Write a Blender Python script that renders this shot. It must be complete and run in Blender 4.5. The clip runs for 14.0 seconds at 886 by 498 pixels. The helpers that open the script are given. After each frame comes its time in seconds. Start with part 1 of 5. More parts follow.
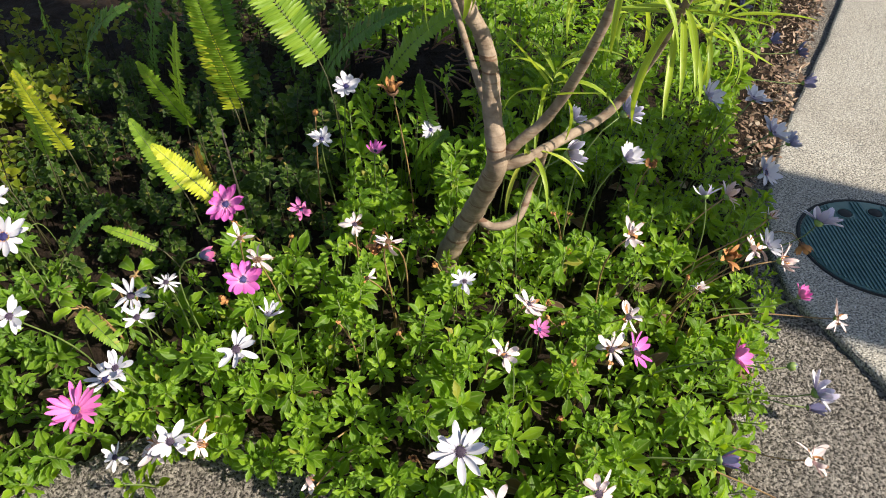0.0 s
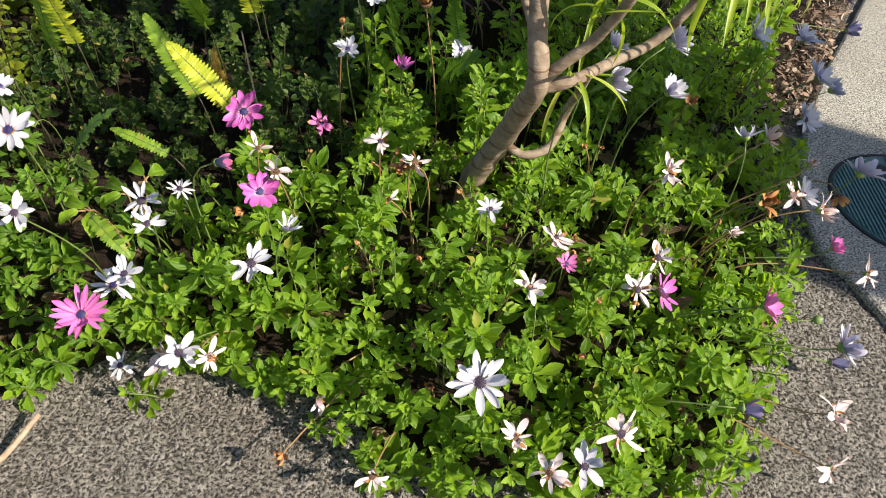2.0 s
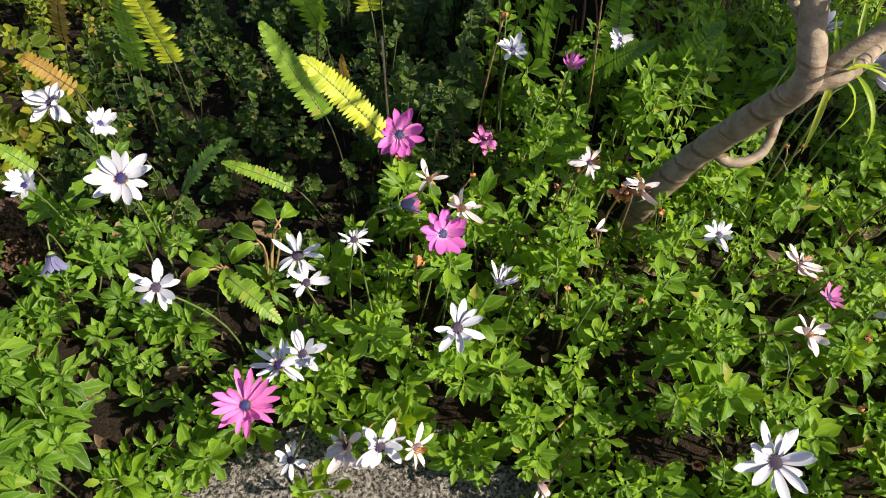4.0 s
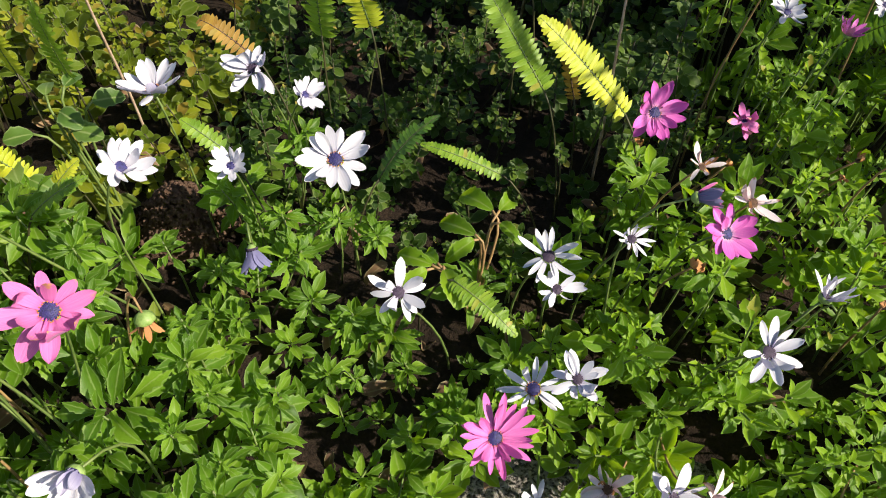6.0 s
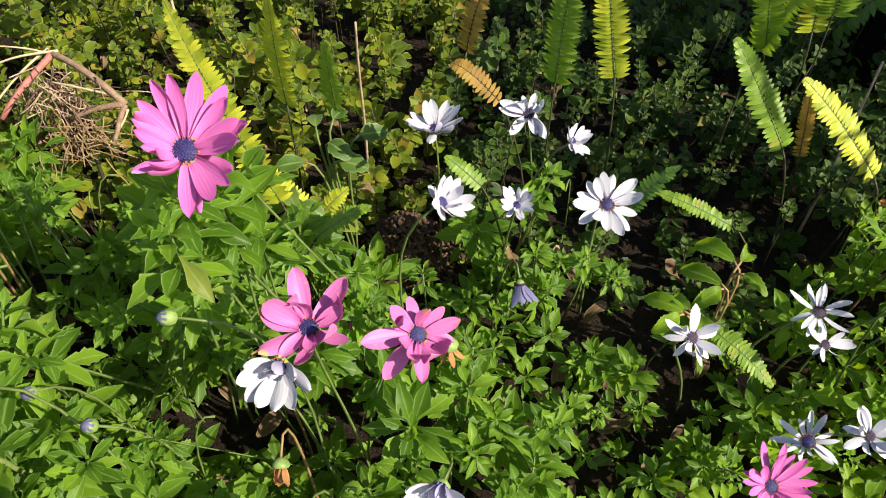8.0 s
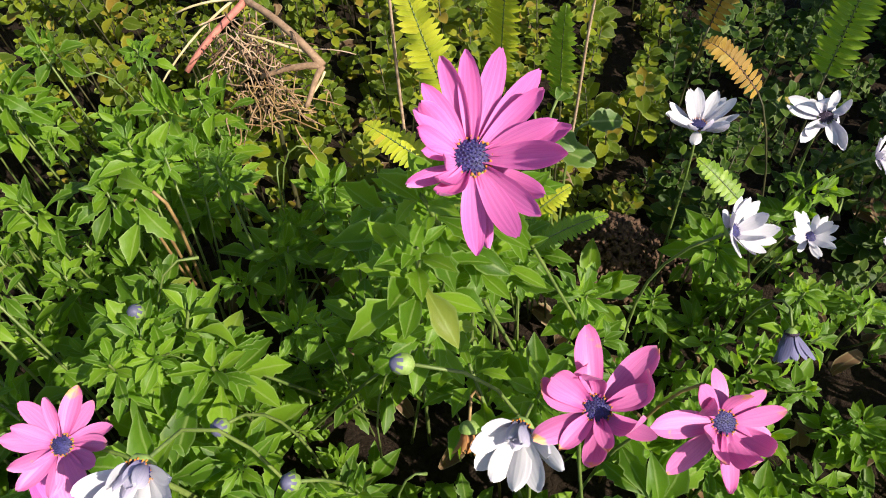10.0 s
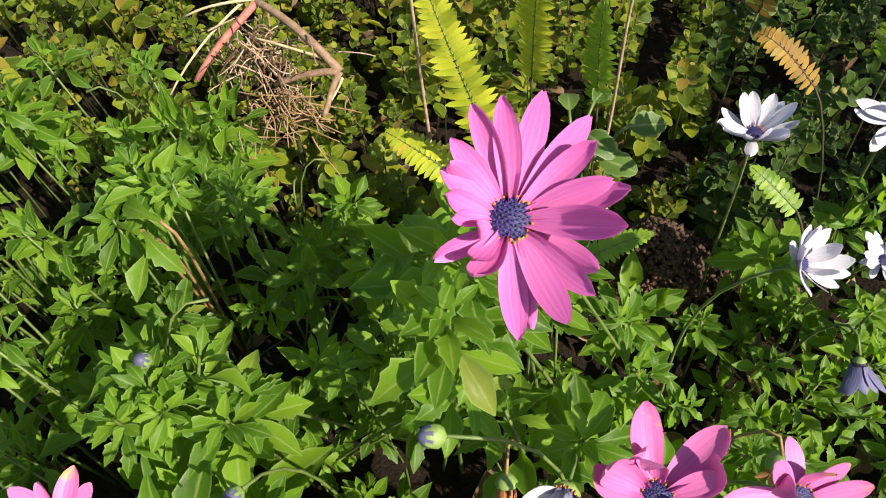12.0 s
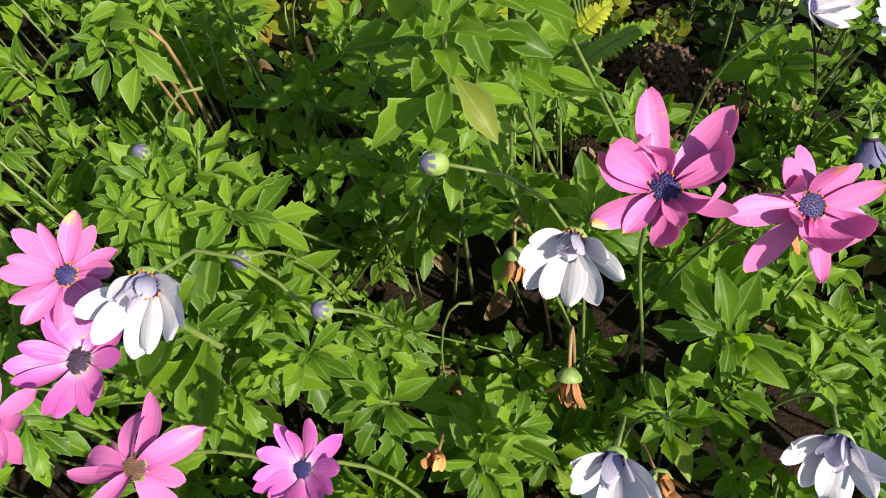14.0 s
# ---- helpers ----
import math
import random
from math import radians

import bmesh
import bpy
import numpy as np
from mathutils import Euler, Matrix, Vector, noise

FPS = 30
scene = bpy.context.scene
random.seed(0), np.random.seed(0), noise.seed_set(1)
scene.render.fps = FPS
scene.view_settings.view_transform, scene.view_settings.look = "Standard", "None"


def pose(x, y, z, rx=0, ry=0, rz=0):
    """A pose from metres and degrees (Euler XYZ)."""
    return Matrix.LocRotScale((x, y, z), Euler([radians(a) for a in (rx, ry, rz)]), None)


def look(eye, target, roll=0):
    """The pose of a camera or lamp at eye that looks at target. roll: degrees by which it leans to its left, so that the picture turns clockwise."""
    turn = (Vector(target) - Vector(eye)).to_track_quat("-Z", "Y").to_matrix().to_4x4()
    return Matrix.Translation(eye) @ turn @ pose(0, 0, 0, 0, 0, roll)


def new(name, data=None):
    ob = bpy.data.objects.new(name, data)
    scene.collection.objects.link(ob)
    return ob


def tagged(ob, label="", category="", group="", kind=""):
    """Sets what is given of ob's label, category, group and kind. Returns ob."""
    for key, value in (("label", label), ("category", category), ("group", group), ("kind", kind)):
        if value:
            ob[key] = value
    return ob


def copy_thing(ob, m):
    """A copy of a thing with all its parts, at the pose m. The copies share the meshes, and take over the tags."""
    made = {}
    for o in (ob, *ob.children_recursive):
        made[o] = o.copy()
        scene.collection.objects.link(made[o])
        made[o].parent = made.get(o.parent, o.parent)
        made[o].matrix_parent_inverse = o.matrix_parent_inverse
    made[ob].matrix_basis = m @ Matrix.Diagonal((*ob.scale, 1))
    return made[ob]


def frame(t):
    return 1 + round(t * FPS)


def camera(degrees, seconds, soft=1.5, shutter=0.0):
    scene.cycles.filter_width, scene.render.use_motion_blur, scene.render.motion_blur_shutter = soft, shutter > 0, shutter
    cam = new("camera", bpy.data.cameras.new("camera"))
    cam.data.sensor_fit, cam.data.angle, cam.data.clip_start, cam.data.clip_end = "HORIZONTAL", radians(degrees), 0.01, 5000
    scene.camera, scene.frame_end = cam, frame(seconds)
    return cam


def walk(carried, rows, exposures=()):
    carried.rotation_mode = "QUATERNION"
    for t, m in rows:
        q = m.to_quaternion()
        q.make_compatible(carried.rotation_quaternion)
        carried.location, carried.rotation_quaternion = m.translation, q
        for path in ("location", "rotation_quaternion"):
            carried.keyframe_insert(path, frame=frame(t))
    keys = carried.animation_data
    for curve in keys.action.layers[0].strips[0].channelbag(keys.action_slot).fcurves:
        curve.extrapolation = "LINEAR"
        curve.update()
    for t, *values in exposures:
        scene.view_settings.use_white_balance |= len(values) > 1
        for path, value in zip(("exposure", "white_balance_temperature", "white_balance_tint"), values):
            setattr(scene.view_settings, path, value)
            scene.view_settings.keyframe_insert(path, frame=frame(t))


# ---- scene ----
cam = camera(62.2, 14.0, soft=1.0)
PATH = [
    (0, (-0.004, 0.037, 0.712), (0.008, 1.531, -0.616), -0.2),
    (0.5, (-0.022, 0.04, 0.716), (0.016, 1.535, -0.611), 1.4),
    (1, (-0.022, 0.041, 0.711), (0.013, 1.522, -0.633), 2.8),
    (1.5, (-0.017, 0.051, 0.688), (0.017, 1.48, -0.711), 3.3),
    (2, (-0.033, 0.052, 0.679), (-0.006, 1.429, -0.771), 4.1),
    (2.2, (-0.045, 0.056, 0.681), (-0.036, 1.425, -0.777), 4.5),
    (4.3, (-0.264, 0.219, 0.59), (-0.174, 1.539, -0.91), 1.8),
    (4.5, (-0.279, 0.239, 0.574), (-0.209, 1.55, -0.934), 1.0),
    (5, (-0.306, 0.249, 0.549), (-0.281, 1.57, -0.953), -1.1),
    (5.5, (-0.354, 0.254, 0.535), (-0.354, 1.583, -0.96), -0.8),
    (6, (-0.391, 0.261, 0.537), (-0.424, 1.583, -0.963), -0.6),
    (6.5, (-0.424, 0.263, 0.539), (-0.495, 1.586, -0.96), -0.3),
    (7, (-0.451, 0.263, 0.544), (-0.564, 1.588, -0.95), -0.5),
    (7.5, (-0.486, 0.25, 0.553), (-0.622, 1.596, -0.919), -0.8),
    (8, (-0.545, 0.238, 0.561), (-0.72, 1.614, -0.88), -1.0),
    (8.5, (-0.58, 0.254, 0.55), (-0.813, 1.614, -0.898), -0.9),
    (9, (-0.612, 0.279, 0.539), (-0.926, 1.595, -0.934), -1.1),
    (9.2, (-0.62, 0.287, 0.529), (-0.968, 1.584, -0.953), -1.5),
    (11.3, (-0.663, 0.35, 0.509), (-1.162, 1.538, -1.021), -6.8),
    (11.5, (-0.664, 0.355, 0.513), (-1.157, 1.534, -1.026), -6.9),
    (12, (-0.658, 0.354, 0.507), (-1.155, 1.525, -1.036), -7.7),
    (12.5, (-0.639, 0.342, 0.503), (-1.134, 1.491, -1.057), -9.5),
    (13, (-0.64, 0.327, 0.487), (-1.118, 1.446, -1.101), -10.8),
    (13.5, (-0.649, 0.305, 0.469), (-1.113, 1.385, -1.15), -11.5),
    (14, (-0.645, 0.302, 0.46), (-1.136, 1.326, -1.186), -12.9),
]
walk(cam, [(t, look(eye, target, roll)) for t, eye, target, roll in PATH])

# ---- light ----
SUN_AZ, SUN_EL = -25.0, 37.0
to_sun = Vector((math.cos(radians(SUN_AZ)) * math.cos(radians(SUN_EL)), math.sin(radians(SUN_AZ)) * math.cos(radians(SUN_EL)), math.sin(radians(SUN_EL))))
sun = new("sun", bpy.data.lights.new("sun", "SUN"))
sun.data.energy, sun.data.angle, sun.data.color = 4.6, radians(0.55), (1.0, 0.91, 0.77)
sun.matrix_world = look(to_sun * 20, (0, 0, 0))
world = bpy.data.worlds.new("world")
scene.world = world
world.use_nodes = True
sky = world.node_tree.nodes.new("ShaderNodeTexSky")
sky.sky_type, sky.sun_disc, sky.sun_elevation, sky.sun_rotation = "NISHITA", False, radians(SUN_EL), radians(90 - SUN_AZ)
world.node_tree.links.new(sky.outputs[0], world.node_tree.nodes["Background"].inputs[0])
world.node_tree.nodes["Background"].inputs[1].default_value = 0.08
scene.view_settings.exposure = 1.05


# ---- materials ----
class Nodes:
    """A small writer of node materials."""

    def __init__(self, name):
        self.mat = bpy.data.materials.new(name)
        self.mat.use_nodes = True
        self.tree = self.mat.node_tree
        self.tree.nodes.clear()
        self.end = self.add("OutputMaterial")

    def add(self, kind, operation="", feature="", blend_type=""):
        n = self.tree.nodes.new("ShaderNode" + kind)
        if operation:
            n.operation = operation
        if feature:
            n.feature = feature
        if blend_type:
            n.blend_type = blend_type
        return n

    def put(self, socket, value):
        if isinstance(value, bpy.types.NodeSocket):
            self.tree.links.new(value, socket)
        elif isinstance(value, (tuple, list)) and len(value) == 3 and socket.type == "RGBA":
            socket.default_value = (*value, 1)
        else:
            socket.default_value = value

    def noise(self, scale, detail=3.0, rough=0.55, stretch=None, where=None):
        n = self.add("TexNoise")
        self.put(n.inputs["Scale"], scale), self.put(n.inputs["Detail"], detail), self.put(n.inputs["Roughness"], rough)
        self.tree.links.new(self.coords(stretch, where), n.inputs["Vector"])
        return n.outputs["Fac"]

    def coords(self, stretch=None, where=None):
        if where == "uv":
            out = self.add("TexCoord").outputs["UV"]
        elif where == "object":
            out = self.add("TexCoord").outputs["Object"]
        else:
            out = self.add("NewGeometry").outputs["Position"]
        if stretch:
            m = self.add("Mapping")
            self.tree.links.new(out, m.inputs["Vector"])
            m.inputs["Scale"].default_value = stretch
            out = m.outputs[0]
        return out

    def voronoi(self, scale, feature="F1", out="Distance"):
        n = self.add("TexVoronoi", feature=feature)
        self.put(n.inputs["Scale"], scale)
        self.tree.links.new(self.coords(), n.inputs["Vector"])
        return n.outputs[out]

    def ramp(self, value, *stops):
        n = self.add("ValToRGB")
        while len(n.color_ramp.elements) < len(stops):
            n.color_ramp.elements.new(0.5)
        for e, (at, colour) in zip(n.color_ramp.elements, stops):
            e.position, e.color = at, (*colour, 1)
        self.put(n.inputs[0], value)
        return n.outputs[0]

    def math(self, op, a, b=0.0):
        n = self.add("Math", operation=op)
        self.put(n.inputs[0], a), self.put(n.inputs[1], b)
        return n.outputs[0]

    def mix(self, fac, a, b, blend="MIX"):
        n = self.add("MixRGB", blend_type=blend)
        self.put(n.inputs[0], fac), self.put(n.inputs[1], a), self.put(n.inputs[2], b)
        return n.outputs[0]

    def any_random(self):
        """Differs from object to object and from island to island."""
        a = self.add("ObjectInfo").outputs["Random"]
        b = self.add("NewGeometry").outputs["Random Per Island"]
        return self.math("FRACT", self.math("ADD", a, b))

    def uv(self):
        n = self.add("SeparateXYZ")
        self.tree.links.new(self.add("TexCoord").outputs["UV"], n.inputs[0])
        return n.outputs[0], n.outputs[1]

    def bump(self, height, strength, distance):
        n = self.add("Bump")
        self.put(n.inputs["Height"], height), self.put(n.inputs["Strength"], strength), self.put(n.inputs["Distance"], distance)
        return n.outputs[0]

    def surface(self, colour, rough=0.6, bump=None, thin=None, thin_amount=0.35, spec=0.5, metal=0.0):
        p = self.add("BsdfPrincipled")
        self.put(p.inputs["Base Color"], colour), self.put(p.inputs["Roughness"], rough)
        self.put(p.inputs["Specular IOR Level"], spec), self.put(p.inputs["Metallic"], metal)
        if bump is not None:
            self.put(p.inputs["Normal"], bump)
        out = p.outputs[0]
        if thin is not None:
            t = self.add("BsdfTranslucent")
            self.put(t.inputs["Color"], thin)
            if bump is not None:
                self.put(t.inputs["Normal"], bump)
            m = self.add("MixShader")
            self.put(m.inputs[0], thin_amount)
            self.tree.links.new(out, m.inputs[1]), self.tree.links.new(t.outputs[0], m.inputs[2])
            out = m.outputs[0]
        self.tree.links.new(out, self.end.inputs["Surface"])
        return self.mat


def leaf_material(name, dark, mid, light, thin, rough=0.42, amount=0.42, vein=0.5, yellow=0.06, old=(0.32, 0.24, 0.05), gloss=0.33):
    n = Nodes(name)
    rnd = n.any_random()
    base = n.ramp(rnd, (0.0, dark), (0.45, mid), (1.0 - yellow, light), (1.0, old))
    patch = n.noise(70, 3)
    base = n.mix(n.math("MULTIPLY", patch, 0.5), base, n.mix(0.6, base, light))
    u, v = n.uv()
    mid_line = n.math("SUBTRACT", 1.0, n.math("MINIMUM", n.math("MULTIPLY", n.math("ABSOLUTE", n.math("SUBTRACT", u, 0.5)), 14.0), 1.0))
    base = n.mix(n.math("MULTIPLY", mid_line, vein), base, n.mix(0.5, light, (0.5, 0.55, 0.25)))
    through_light = n.mix(n.math("MULTIPLY", rnd, 0.5), thin, light)
    side = n.math("MULTIPLY", n.math("ABSOLUTE", n.math("SUBTRACT", u, 0.5)), 9.0)
    veins = n.math("SINE", n.math("MULTIPLY", n.math("SUBTRACT", n.math("MULTIPLY", v, 9.0), side), 6.0))
    # Paler edges: the highlight along the leaf margin is mixed into the base colour.
    rim_light = n.ramp(n.math("ABSOLUTE", n.math("SUBTRACT", u, 0.5)), (0.40, (0, 0, 0)), (0.5, (0.5, 0.5, 0.5)))
    base = n.mix(rim_light, base, n.mix(0.5, light, (0.5, 0.55, 0.3)))
    relief = n.math("ADD", n.math("MULTIPLY", veins, 0.012), n.noise(220, 2))
    return n.surface(base, rough, n.bump(relief, 0.2, 0.0015), through_light, amount, gloss)


LEAF = leaf_material("daisy_leaf", (0.028, 0.080, 0.006), (0.082, 0.190, 0.008), (0.24, 0.38, 0.018), (0.38, 0.57, 0.006), rough=0.46, amount=0.48, yellow=0.02, gloss=0.21)
LANCE = leaf_material("lance_leaf", (0.024, 0.070, 0.006), (0.066, 0.155, 0.009), (0.185, 0.315, 0.020), (0.29, 0.49, 0.008), 0.46, 0.46, yellow=0.015, old=(0.20, 0.22, 0.04), gloss=0.22)
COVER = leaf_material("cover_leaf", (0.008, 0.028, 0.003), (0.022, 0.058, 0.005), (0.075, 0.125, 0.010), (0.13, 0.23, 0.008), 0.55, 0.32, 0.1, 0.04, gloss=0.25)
BRONZE = leaf_material("bronze_leaf", (0.018, 0.046, 0.004), (0.060, 0.115, 0.006), (0.22, 0.25, 0.012), (0.36, 0.42, 0.010), 0.55, 0.38, 0.15, 0.14, (0.26, 0.16, 0.03), 0.22)
MINT = leaf_material("veined_leaf", (0.035, 0.09, 0.012), (0.075, 0.15, 0.02), (0.16, 0.23, 0.05), (0.2, 0.34, 0.03), 0.5, 0.35, 0.6)
FERN = leaf_material("fern_green", (0.09, 0.19, 0.012), (0.15, 0.26, 0.016), (0.23, 0.35, 0.025), (0.34, 0.50, 0.02), 0.45, 0.36, 0.25, 0.02)
FERN_GOLD = leaf_material("fern_gold", (0.26, 0.33, 0.015), (0.38, 0.43, 0.02), (0.50, 0.50, 0.03), (0.60, 0.62, 0.02), 0.5, 0.3, 0.3, 0.05, (0.55, 0.36, 0.05))
FERN_DARK = leaf_material("fern_dark", (0.03, 0.09, 0.010), (0.055, 0.135, 0.014), (0.09, 0.19, 0.02), (0.14, 0.26, 0.015), 0.45, 0.4, 0.25, 0.02)
FERN_RUST = leaf_material("fern_rust", (0.22, 0.12, 0.02), (0.32, 0.17, 0.025), (0.42, 0.27, 0.04), (0.5, 0.28, 0.03), 0.6, 0.4, 0.2, 0.1)
SAPLING_LEAF = leaf_material("narrow_leaf", (0.14, 0.23, 0.02), (0.23, 0.34, 0.025), (0.36, 0.46, 0.04), (0.48, 0.58, 0.03), 0.4, 0.45, 0.7, 0.05)
DEAD = leaf_material("dead_leaf", (0.04, 0.02, 0.012), (0.09, 0.05, 0.025), (0.20, 0.12, 0.06), (0.35, 0.2, 0.08), 0.7, 0.15, 0.3, 0.06, (0.35, 0.25, 0.14))


def petal_material(name, tip, middle, base, streak, rough=0.45, amount=0.35, fade=None):
    n = Nodes(name)
    u, v = n.uv()
    colour = n.ramp(v, (0.0, base), (0.22, middle), (0.75, tip), (1.0, tip))
    lines = n.noise(1.0, 2, 0.6, (22.0, 0.9, 1.0), "uv")
    colour = n.mix(n.math("MULTIPLY", n.ramp(lines, (0.45, (0, 0, 0)), (0.62, (1, 1, 1))), 0.32), colour, streak)
    rnd = n.add("ObjectInfo").outputs["Random"]
    colour = n.mix(n.math("MULTIPLY", rnd, 0.22), colour, tip)
    if fade:
        spots = n.math("ADD", n.noise(90, 3), n.math("MULTIPLY", n.math("POWER", v, 5.0), 0.22))
        colour = n.mix(n.ramp(spots, (0.68, (0, 0, 0)), (0.76, (1, 1, 1))), colour, fade)
    ridge = n.math("SINE", n.math("MULTIPLY", u, 31.0))
    return n.surface(colour, rough, n.bump(n.math("ADD", n.math("MULTIPLY", ridge, 0.4), lines), 0.14, 0.0005), colour, amount, 0.35)


PINK = petal_material("pink_petal", (0.80, 0.20, 0.54), (0.83, 0.26, 0.59), (0.74, 0.20, 0.52), (0.60, 0.09, 0.40), 0.45, 0.36)
PINK_PALE = petal_material("pale_pink_petal", (0.72, 0.21, 0.47), (0.71, 0.20, 0.48), (0.48, 0.09, 0.34), (0.52, 0.09, 0.36), 0.45, 0.36, fade=(0.75, 0.38, 0.16))
PINK_BACK = petal_material("pink_petal_underside", (0.62, 0.28, 0.48), (0.58, 0.24, 0.46), (0.5, 0.2, 0.42), (0.42, 0.12, 0.34))
MAGENTA = petal_material("magenta_petal", (0.68, 0.15, 0.52), (0.72, 0.23, 0.56), (0.80, 0.58, 0.72), (0.52, 0.07, 0.38), 0.45, 0.36)
WHITE = petal_material("white_petal", (0.71, 0.70, 0.72), (0.71, 0.70, 0.72), (0.50, 0.44, 0.58), (0.63, 0.60, 0.67), 0.5, 0.38)
WHITE_BACK = petal_material("white_petal_underside", (0.62, 0.58, 0.72), (0.36, 0.32, 0.52), (0.24, 0.22, 0.36), (0.30, 0.28, 0.46), 0.5, 0.45)
CREAM = petal_material("fading_petal", (0.84, 0.76, 0.74), (0.84, 0.77, 0.77), (0.62, 0.42, 0.44), (0.74, 0.6, 0.60), 0.6, 0.42, (0.42, 0.22, 0.10))
CREAM_BACK = petal_material("fading_petal_underside", (0.66, 0.5, 0.48), (0.6, 0.42, 0.42), (0.45, 0.28, 0.25), (0.46, 0.28, 0.26), 0.6, 0.42, (0.36, 0.2, 0.1))
BLUEGREY = petal_material("violet_petal", (0.21, 0.20, 0.34), (0.16, 0.15, 0.27), (0.11, 0.11, 0.18), (0.10, 0.09, 0.19), 0.5, 0.25)
BROWN = petal_material("dried_petal", (0.48, 0.23, 0.08), (0.40, 0.18, 0.065), (0.22, 0.10, 0.04), (0.24, 0.10, 0.04), 0.75, 0.15, (0.6, 0.3, 0.1))


def plain(name, a, b, rough=0.6, scale=60, bump=0.3, depth=0.002, spec=0.4, stretch=None):
    n = Nodes(name)
    grain = n.noise(scale, 5, 0.65, stretch)
    return n.surface(n.ramp(grain, (0.32, a), (0.68, b)), rough, n.bump(grain, bump, depth), spec=spec)


STEM = plain("green_stem", (0.07, 0.115, 0.025), (0.15, 0.19, 0.05), 0.5, 90)
STEM_RED = plain("reddish_stem", (0.20, 0.11, 0.05), (0.30, 0.20, 0.08), 0.55, 90)
# Darker copy of the stem; shade low among the plants is in its colour.
STEM_SHADED = plain("shaded_stem", (0.02, 0.022, 0.008), (0.06, 0.055, 0.018), 0.6, 90)
CALYX = plain("calyx_green", (0.12, 0.20, 0.04), (0.24, 0.32, 0.09), 0.5, 160)
DISC = plain("blue_disc", (0.008, 0.007, 0.030), (0.035, 0.030, 0.16), 0.5, 700, 0.3)
DISC_DARK = plain("dark_disc", (0.016, 0.010, 0.022), (0.06, 0.035, 0.07), 0.6, 700)
POLLEN = plain("pollen", (0.32, 0.10, 0.015), (0.58, 0.24, 0.03), 0.7, 500)
DRY = plain("dry_seed_head", (0.05, 0.026, 0.015), (0.16, 0.085, 0.045), 0.8, 300)


def bark_material():
    n = Nodes("sapling_bark")
    rings = n.noise(1.0, 3, 0.6, (14, 14, 190))
    mottled = n.noise(90, 4)
    colour = n.ramp(mottled, (0.3, (0.15, 0.105, 0.070)), (0.7, (0.28, 0.215, 0.155)))
    colour = n.mix(n.ramp(rings, (0.56, (0, 0, 0)), (0.64, (1, 1, 1))), colour, (0.13, 0.075, 0.045))
    return n.surface(colour, 0.7, n.bump(n.math("ADD", rings, mottled), 0.5, 0.003), spec=0.3)


BARK = bark_material()


def concrete(name, stones, paste, scale, relief, depth, rough=0.85):
    n = Nodes(name)
    cell = n.voronoi(scale)
    colour = n.ramp(n.voronoi(scale, "F1", "Color"), *stones)
    gap = n.ramp(cell, (0.40, (0, 0, 0)), (0.75, (1, 1, 1)))
    colour = n.mix(gap, colour, paste)
    fine = n.noise(520, 4, 0.7)
    colour = n.mix(0.5, colour, n.mix(fine, (0.03, 0.03, 0.03), (0.75, 0.74, 0.70)), "OVERLAY")
    speck = n.noise(430, 2, 0.5)
    colour = n.mix(n.ramp(speck, (0.40, (0.95, 0.95, 0.95)), (0.46, (0, 0, 0))), colour, (0.05, 0.05, 0.05))
    colour = n.mix(n.ramp(speck, (0.58, (0, 0, 0)), (0.68, (0.8, 0.8, 0.8))), colour, (0.62, 0.61, 0.58))
    stain = n.noise(5.0, 5, 0.6)
    colour = n.mix(n.ramp(stain, (0.4, (0, 0, 0)), (0.75, (0.5, 0.5, 0.5))), colour, n.mix(1.0, colour, (0.6, 0.55, 0.5), "MULTIPLY"))
    lumps = n.math("ADD", n.math("SUBTRACT", 1.0, cell), n.math("MULTIPLY", n.noise(scale * 0.8, 4, 0.6), 1.2))
    return n.surface(colour, rough, n.bump(lumps, relief, depth), spec=0.3)


def rough_ground():
    n = Nodes("rough_concrete")
    grit = n.noise(290, 4, 0.62)
    pits = n.ramp(grit, (0.40, (0, 0, 0)), (0.52, (1, 1, 1)))
    stones = n.ramp(n.voronoi(210, "F1", "Color"), (0.0, (0.19, 0.172, 0.150)), (0.5, (0.33, 0.300, 0.265)), (1.0, (0.50, 0.460, 0.41)))
    colour = n.mix(pits, (0.065, 0.059, 0.052), stones)
    fine = n.noise(600, 4, 0.7)
    colour = n.mix(0.4, colour, n.mix(fine, (0.05, 0.05, 0.05), (0.8, 0.78, 0.74)), "OVERLAY")
    stain = n.noise(6.0, 5, 0.6)
    colour = n.mix(n.ramp(stain, (0.42, (0, 0, 0)), (0.75, (0.6, 0.6, 0.6))), colour, n.mix(1.0, colour, (0.6, 0.55, 0.5), "MULTIPLY"))
    height = n.math("ADD", n.math("MULTIPLY", pits, 0.6), n.math("MULTIPLY", grit, 1.0))
    return n.surface(colour, 0.88, n.bump(height, 1.0, 0.009), spec=0.25)


GROUND = rough_ground()
PAVE = concrete("pebbled_concrete", ((0.0, (0.24, 0.222, 0.19)), (0.45, (0.40, 0.372, 0.315)), (0.8, (0.52, 0.485, 0.41)), (1.0, (0.12, 0.115, 0.105))), (0.32, 0.298, 0.255), 300, 0.4, 0.002)


def soil_material():
    n = Nodes("dark_soil")
    clods = n.noise(60, 6, 0.7)
    fine = n.noise(350, 4, 0.7)
    colour = n.mix(fine, n.ramp(clods, (0.35, (0.024, 0.017, 0.011)), (0.7, (0.07, 0.048, 0.033))), (0.10, 0.07, 0.05), "SOFT_LIGHT")
    return n.surface(colour, 0.95, n.bump(n.math("ADD", clods, fine), 1.0, 0.008), spec=0.15)


